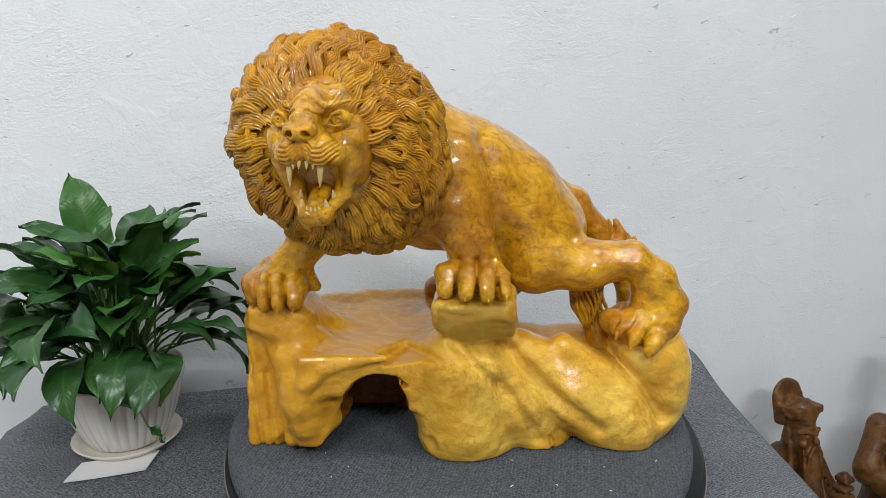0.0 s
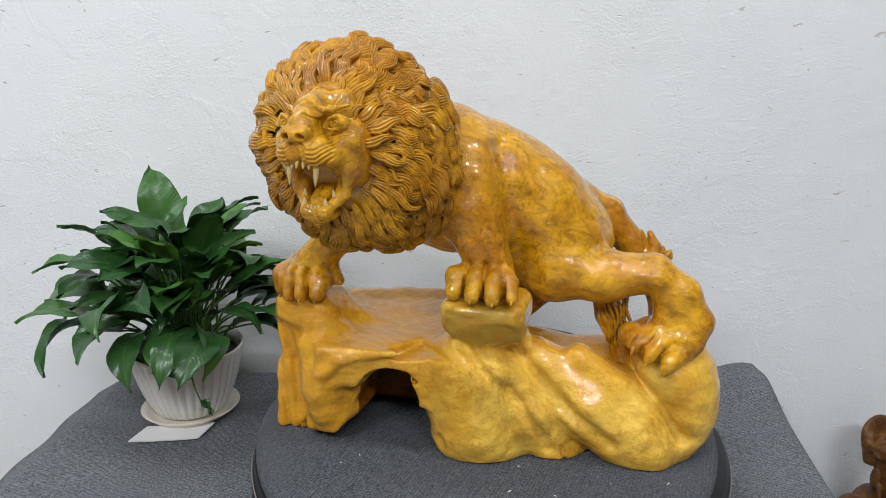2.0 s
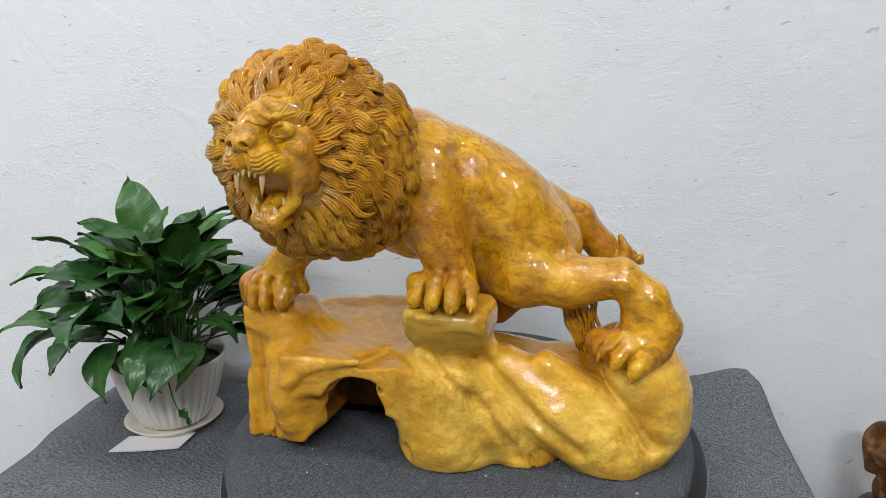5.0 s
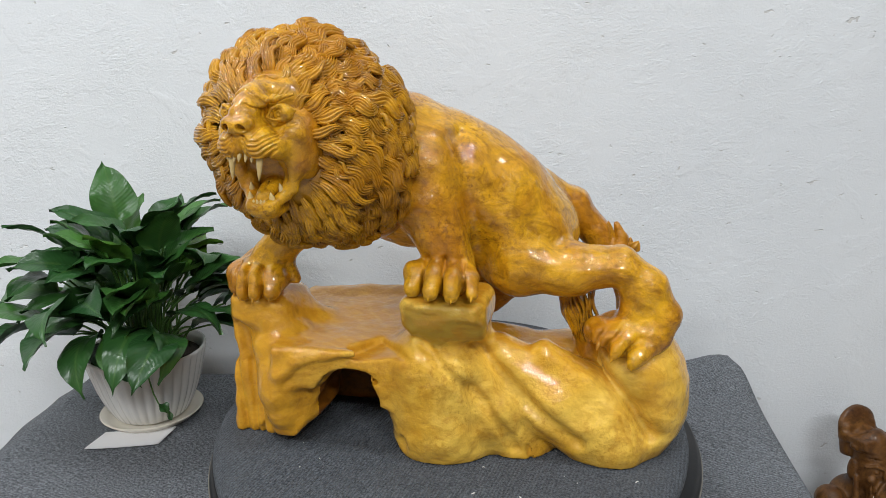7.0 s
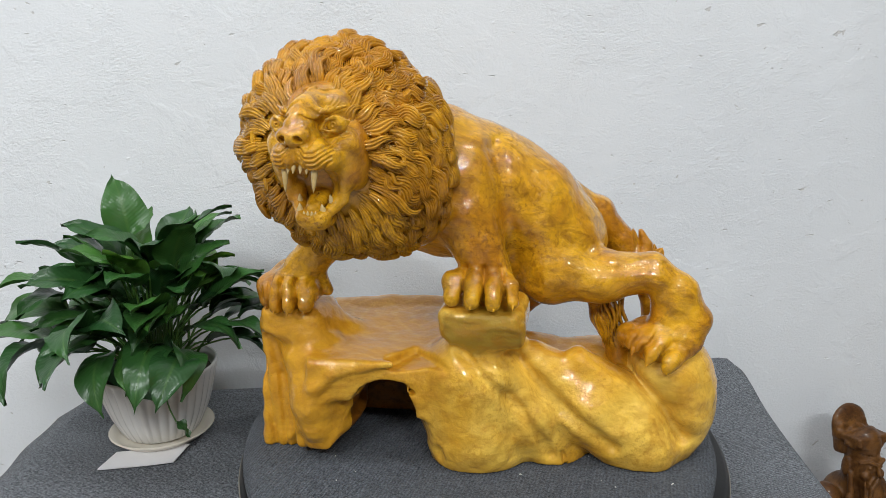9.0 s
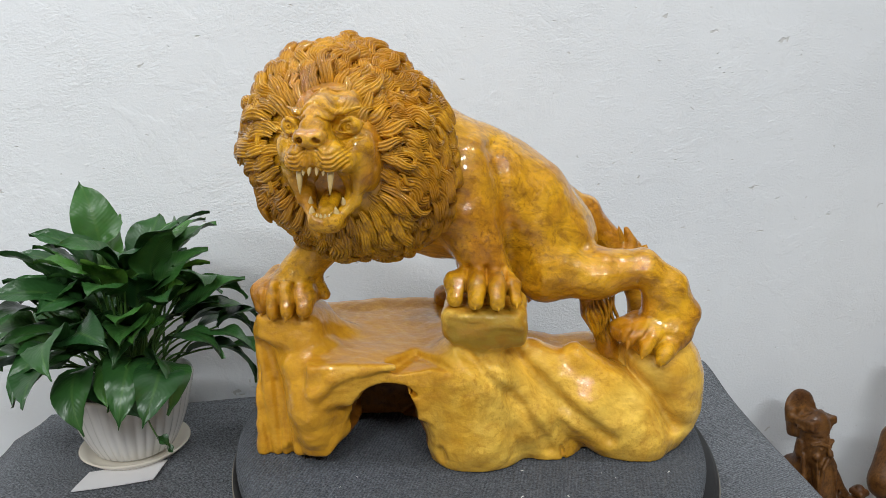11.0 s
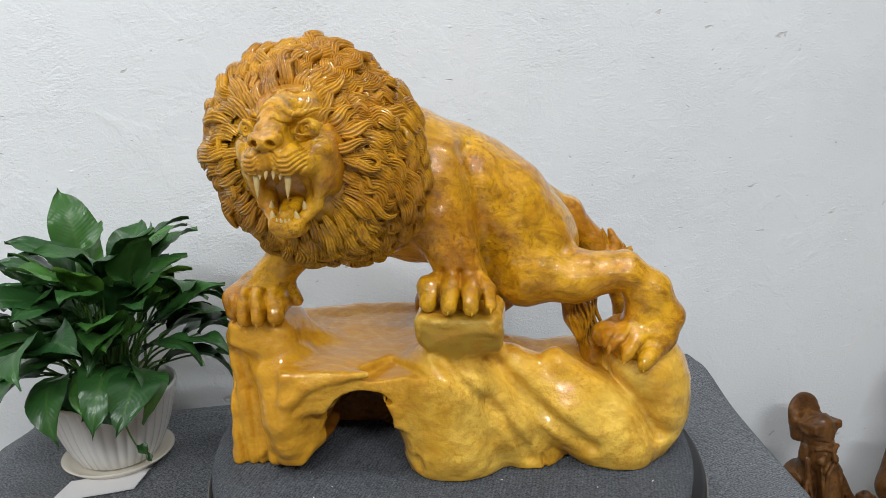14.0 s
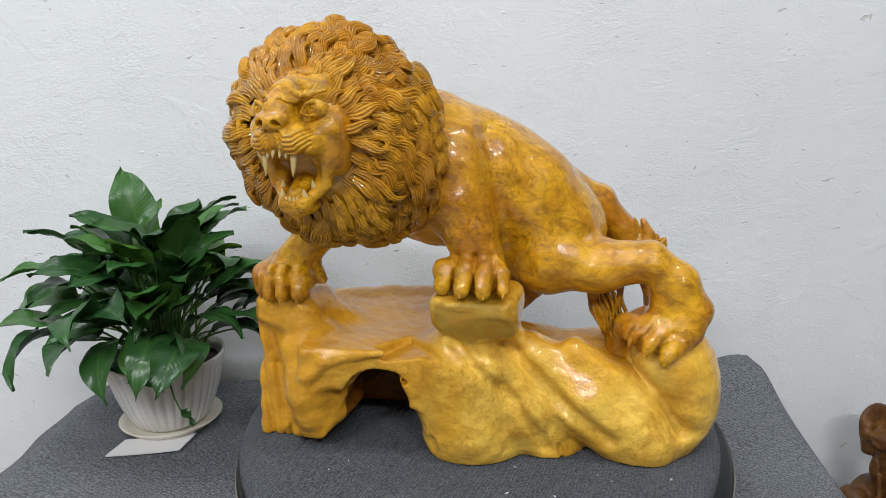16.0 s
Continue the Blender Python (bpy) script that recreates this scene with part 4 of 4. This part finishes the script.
def saucer_and_pot():
    v, f = lathe([(0.0, 0.002), (0.055, 0.002), (0.066, 0.006), (0.075, 0.014), (0.078, 0.017), (0.076, 0.0185), (0.066, 0.010), (0.055, 0.0085), (0.0, 0.0085)], 96)
    thing("plant_saucer", v, f, CREAM, POT, "round cream glazed saucer below the flower pot", "saucer")
    flutes = 34

    def flute(a, j):
        if 2 <= j <= 8:
            return 1 + 0.034 * (abs(math.sin(a * flutes / 2)) - 0.6)
        return 1.0

    pot = new("flower_pot")
    pot.location = POT + np.array((0, 0, 0.0095))
    tagged(pot, "white glazed flower pot with fluted sides", "flower pot")
    prof = [(0.925 * r, 0.86 * z) for r, z in [(0.0, 0.0), (0.052, 0.0), (0.060, 0.006), (0.069, 0.025), (0.077, 0.045), (0.084, 0.068), (0.089, 0.090), (0.093, 0.108), (0.0955, 0.120), (0.0975, 0.126), (0.0965, 0.130), (0.093, 0.129), (0.090, 0.118), (0.088, 0.10)]]
    v, f = lathe(prof, 34 * 8, flute)
    part("pot_wall", v, f, GLAZE, pot)
    v, f = lathe([(0.0815, 0.092), (0.06, 0.096), (0.03, 0.093), (0.0, 0.096)], 40)
    part("soil", v, f, SOIL, pot, "dark potting soil")


saucer_and_pot()


def leaf_mesh(name, length, width, droop, fold, twist, rng):
    n, m = 12, 6
    V, F, uv = [], [], []
    x = z = 0.0
    ang = 0.0
    for i in range(n + 1):
        s = i / n
        w = width * (math.sin(math.pi * s ** 0.70) ** 0.9 * (1 - 0.35 * s) + 0.012) * (1 if s < 0.9 else 0.6)
        ang = -droop * s * 1.25
        for j in range(m + 1):
            a = -1 + 2 * j / m
            wav = 0.004 * math.sin(s * 11 + j * 1.7 + twist * 5) * abs(a)
            y = a * w
            h = fold * abs(a) * w + wav
            tw = twist * s
            V.append((x - h * math.sin(ang), y * math.cos(tw), z + h * math.cos(ang) + y * math.sin(tw)))
            uv.append((j / m, s))
        x += length / n * math.cos(ang)
        z += length / n * math.sin(ang)
    for i in range(n):
        for j in range(m):
            p = i * (m + 1) + j
            F.append((p, p + m + 1, p + m + 2, p + 1))
    me = mesh_of(name, V, F, [LEAF])
    layer = me.uv_layers.new(name="UVMap")
    idx = np.empty(len(me.loops), int)
    me.loops.foreach_get("vertex_index", idx)
    layer.data.foreach_set("uv", np.array(uv)[idx].ravel())
    return me


def tube(points, r0, r1, n=6):
    V, F = [], []
    pts = [np.array(p, float) for p in points]
    for i, p in enumerate(pts):
        t = pts[min(i + 1, len(pts) - 1)] - pts[max(i - 1, 0)]
        t /= np.linalg.norm(t)
        a = np.cross(t, (0.2, 0.9, 0.3))
        a /= np.linalg.norm(a)
        b = np.cross(t, a)
        r = r0 + (r1 - r0) * i / (len(pts) - 1)
        for k in range(n):
            V.append(p + r * (math.cos(2 * math.pi * k / n) * a + math.sin(2 * math.pi * k / n) * b))
    F = [(i * n + k, i * n + (k + 1) % n, (i + 1) * n + (k + 1) % n, (i + 1) * n + k) for i in range(len(pts) - 1) for k in range(n)]
    return V, F


def peace_lily():
    rng = np.random.RandomState(23)
    plant = new("peace_lily")
    root = POT + np.array((0, 0, 0.104))
    plant.location = root
    tagged(plant, "bushy peace lily with dark green pointed leaves in the white pot", "plant")
    count = 104
    for i in range(count):
        u = (i + 0.5) / count
        az = i * 2.39996 + rng.uniform(-0.3, 0.3)
        el = math.radians(78 - 78 * u ** 0.9 + rng.uniform(-8, 8))
        reach = rng.uniform(0.088, 0.138) if i % 3 else rng.uniform(0.05, 0.095)
        out = np.array((math.cos(az), math.sin(az), 0))
        if out[1] > 0.3:
            reach *= 0.82
        base = out * rng.uniform(0.005, 0.05)
        end = np.array((0.010, -0.008, 0.045)) + out * reach * math.cos(el) * 1.05 + np.array((0, 0, 1.24 * reach * math.sin(el) + 0.01))
        midp = 0.5 * (base + end) + np.array((0, 0, 0.03)) - out * 0.012
        pts = [(1 - s) ** 2 * base + 2 * s * (1 - s) * midp + s * s * end for s in np.linspace(0, 1, 8)]
        v, f = tube(pts, 0.0022, 0.0014)
        part("stalk", v, f, STEM, plant)
        length = rng.uniform(0.105, 0.150) * (1 - 0.30 * math.sin(el))
        me = leaf_mesh("leaf", length, rng.uniform(0.029, 0.039), rng.uniform(0.9, 1.9) * (1 - 0.40 * math.sin(el)), rng.uniform(0.05, 0.4), rng.uniform(-0.4, 0.4), rng)
        lf = new("leaf", me)
        lf.parent = plant
        elev = math.degrees(el) * 0.66 + rng.uniform(10, 34)
        lf.matrix_local = Matrix.Translation(pts[-1]) @ pose(0, 0, 0, 0, 0, math.degrees(az) + rng.uniform(-45, 45)) @ pose(0, 0, 0, rng.uniform(-40, 40), -elev, 0)
    # one small withered leaf hanging before the pot
    pts = [(0.03, -0.06, 0.02), (0.055, -0.085, 0.012), (0.070, -0.099, -0.010), (0.078, -0.101, -0.026)]
    v, f = tube(pts, 0.0014, 0.0010)
    part("stalk", v, f, STEM, plant)
    lf = new("leaf", leaf_mesh("leaf", 0.030, 0.008, 0.9, 0.3, 0.2, rng))
    lf.parent = plant
    lf.matrix_local = Matrix.Translation(pts[-1]) @ pose(0, 0, 0, 0, 20, -10)


peace_lily()

v, f = [], []
for i in range(9):
    for j in range(5):
        s, t = i / 8, j / 4
        v.append((0.104 * (s - 0.5) + 0.016 * (t - 0.5), 0.046 * (t - 0.5), 0.0015 + 0.004 * (s - 0.5) ** 2 + 0.002 * t * s))
f = [(i * 5 + j, (i + 1) * 5 + j, (i + 1) * 5 + j + 1, i * 5 + j + 1) for i in range(8) for j in range(4)]
v += [(a, b, c + 0.0012) for a, b, c in v]
f += [tuple(45 + k for k in g) for g in f]
card = thing("paper_card", v, f, PAPER, (-0.428, 0.894, TABLE_Z + 0.001), "blank white paper card lying on the grey cloth", "card", smooth=False)
card.rotation_euler = (0, 0, radians(17))

# lint on the carpet
rng = np.random.RandomState(8)
V, F = [], []
for i in range(60):
    a, r = rng.uniform(0, 6.3), 0.3 * math.sqrt(rng.uniform())
    x, y = PC[0] + r * math.cos(a), PC[1] + r * math.sin(a)
    if r > 0.285:
        continue
    w, l, t = rng.uniform(0.0003, 0.0006), rng.uniform(0.0005, 0.0026), rng.uniform(0, 3.1)
    for sx, sy, z in ((-1, -1, 0), (1, -1, 0), (1, 1, 0), (-1, 1, 0), (0, 0, 0.0012)):
        V.append((x + sx * l * math.cos(t) - sy * w * math.sin(t), y + sx * l * math.sin(t) + sy * w * math.cos(t), PLINTH_Z + 0.0008 + z))
    k = len(V) - 5
    F += [(k, k + 1, k + 4), (k + 1, k + 2, k + 4), (k + 2, k + 3, k + 4), (k + 3, k, k + 4)]
thing("lint", V, F, LINT, label="scattered white lint flecks on grey carpet", category="lint", kind="stuff", smooth=False)


# ---- carved figures beside the wall ----
def figure(name, at, turn, tall, label, boxes=True):
    c = Clay((-0.16, -0.15, 0.0), (0.16, 0.14, 0.68), 0.0026)
    c.limb([(0, 0, 0.03, 0.10), (0, 0, 0.25, 0.085), (0, 0.01, 0.40, 0.066), (0, 0.012, 0.475, 0.044)], 0.03)
    for sx in (-1, 1):
        c.limb([(sx * 0.066, 0.004, 0.486, 0.029), (sx * 0.094, -0.030, 0.410, 0.030), (sx * 0.030, -0.085, 0.375, 0.026)], 0.014)
        c.limb([(sx * 0.040, -0.030, 0.500, 0.005), (sx * 0.060, -0.045, 0.45, 0.006), (sx * 0.036, -0.085, 0.40, 0.006)], 0.004)
        for i in range(4):
            c.limb([(sx * (0.070 + 0.008 * i), -0.050 - 0.006 * i, 0.450 - 0.018 * i, 0.0025), (sx * (0.095 + 0.004 * i), -0.02, 0.420 - 0.020 * i, 0.0025)], 0.005, True)
    # neck, head, ears, nose, brows, cheeks
    c.limb([(0, 0.0, 0.48, 0.026), (0, -0.008, 0.54, 0.028)], 0.012)
    c.ball((0, -0.018, 0.560), (0.032, 0.036, 0.046), 0.008)
    c.limb([(0, -0.053, 0.572, 0.0042), (0, -0.062, 0.556, 0.0070)], 0.003)
    for sx in (-1, 1):
        c.ball((sx * 0.018, -0.045, 0.548), (0.011, 0.010, 0.010), 0.003)
        c.ball((sx * 0.0135, -0.055, 0.565), (0.009, 0.006, 0.005), 0.002, cut=True)
        c.ball((sx * 0.0135, -0.048, 0.565), (0.0062, 0.0055, 0.0045), 0.0008)
        c.ball((sx * 0.034, -0.008, 0.556), (0.006, 0.011, 0.022), 0.003)
        c.limb([(sx * 0.005, -0.056, 0.574, 0.0034), (sx * 0.018, -0.050, 0.579, 0.0036), (sx * 0.029, -0.036, 0.572, 0.0030)], 0.002)
        c.limb([(sx * 0.006, -0.062, 0.546, 0.0048), (sx * 0.019, -0.062, 0.528, 0.0048), (sx * 0.025, -0.066, 0.480, 0.0034)], 0.0015)
        c.limb([(sx * 0.033, -0.020, 0.545, 0.0050), (sx * 0.036, -0.032, 0.50, 0.0052), (sx * 0.032, -0.050, 0.45, 0.004)], 0.002)
    # long beard in strands
    c.limb([(0, -0.044, 0.532, 0.020), (0, -0.058, 0.47, 0.022), (0, -0.078, 0.40, 0.010)], 0.006)
    for i in range(8):
        x = -0.025 + 0.0072 * i
        c.limb([(x * 0.9, -0.060 + abs(x) * 0.5, 0.540, 0.0034), (x * 1.05, -0.078 + abs(x) * 0.5, 0.47, 0.0042), (x * 0.7 + 0.004 * (-1) ** i, -0.092, 0.385, 0.003)], 0.0008)
    # folded cap: a round band, a scalloped brim and a tall rounded back plate
    c.limb([(0, -0.014, 0.590, 0.033), (0, -0.013, 0.606, 0.035)], 0.002)
    c.block((0, -0.006, 0.615), (0.043, 0.034, 0.009), 0.004, 0.002, (-3, 0, 0))
    for i in range(13):
        t = math.pi * i / 12
        c.ball((0.041 * math.cos(t), -0.010 - 0.031 * math.sin(t), 0.606), (0.0066, 0.0066, 0.0060), 0.001)
    c.limb([(-0.036, -0.03, 0.590, 0.0022), (0, -0.050, 0.588, 0.0022), (0.036, -0.03, 0.590, 0.0022)], 0.001, True)
    c.block((0, 0.018, 0.605), (0.040, 0.014, 0.034), 0.010, 0.006, (-12, 0, 0))
    c.ball((0, 0.026, 0.630), (0.046, 0.014, 0.036), 0.006, (-14, 0, 0))
    c.block((0, 0.002, 0.645), (0.034, 0.010, 0.020), 0.006, 0.004, (-30, 0, 0), True)
    if not boxes:
        for z in (0.400, 0.425, 0.47):
            ring = [(0.078 * math.cos(t), 0.004 - 0.078 * math.sin(t), z, 0.006) for t in np.linspace(0, math.tau, 15)]
            c.limb(ring, 0.002)
    # stacked round boxes held before the chest, and the folds of the robe
    for i in range(4 if boxes else 0):
        c.block((0.062, -0.098, 0.415 + 0.020 * i), (0.023 - 0.002 * i, 0.023 - 0.002 * i, 0.0075), 0.0072, 0.002)
        c.limb([(0.062, -0.098, 0.40 + 0.020 * i, 0.016 - 0.002 * i), (0.062, -0.098, 0.42 + 0.020 * i, 0.016 - 0.002 * i)], 0.002)
    for i in range(9):
        x = -0.075 + 0.019 * i
        c.limb([(x, -0.105, 0.02, 0.006), (x * 0.9, -0.096, 0.2, 0.006), (x * 0.7, -0.084, 0.30, 0.004)], 0.012, True)
    c.rough(0.0007, 120, 2)
    c.floor(0.0)
    v, f = c.surface()
    ob = new(name, mesh_of(name, v, f, [BROWN]))
    ob.location = at
    ob.rotation_euler = (0, 0, radians(turn))
    ob.scale = (0.92, 0.92, tall)
    return tagged(ob, label, "statue")


figure("carved_figure", (0.785, 1.345, 0.0), 26, 0.990, "dark brown carved wooden figure in a tall hat")
figure("carved_figure", (1.052, 1.365, 0.0), -8, 1.11, "dark brown carved wooden robed figure beside the wall", boxes=False)
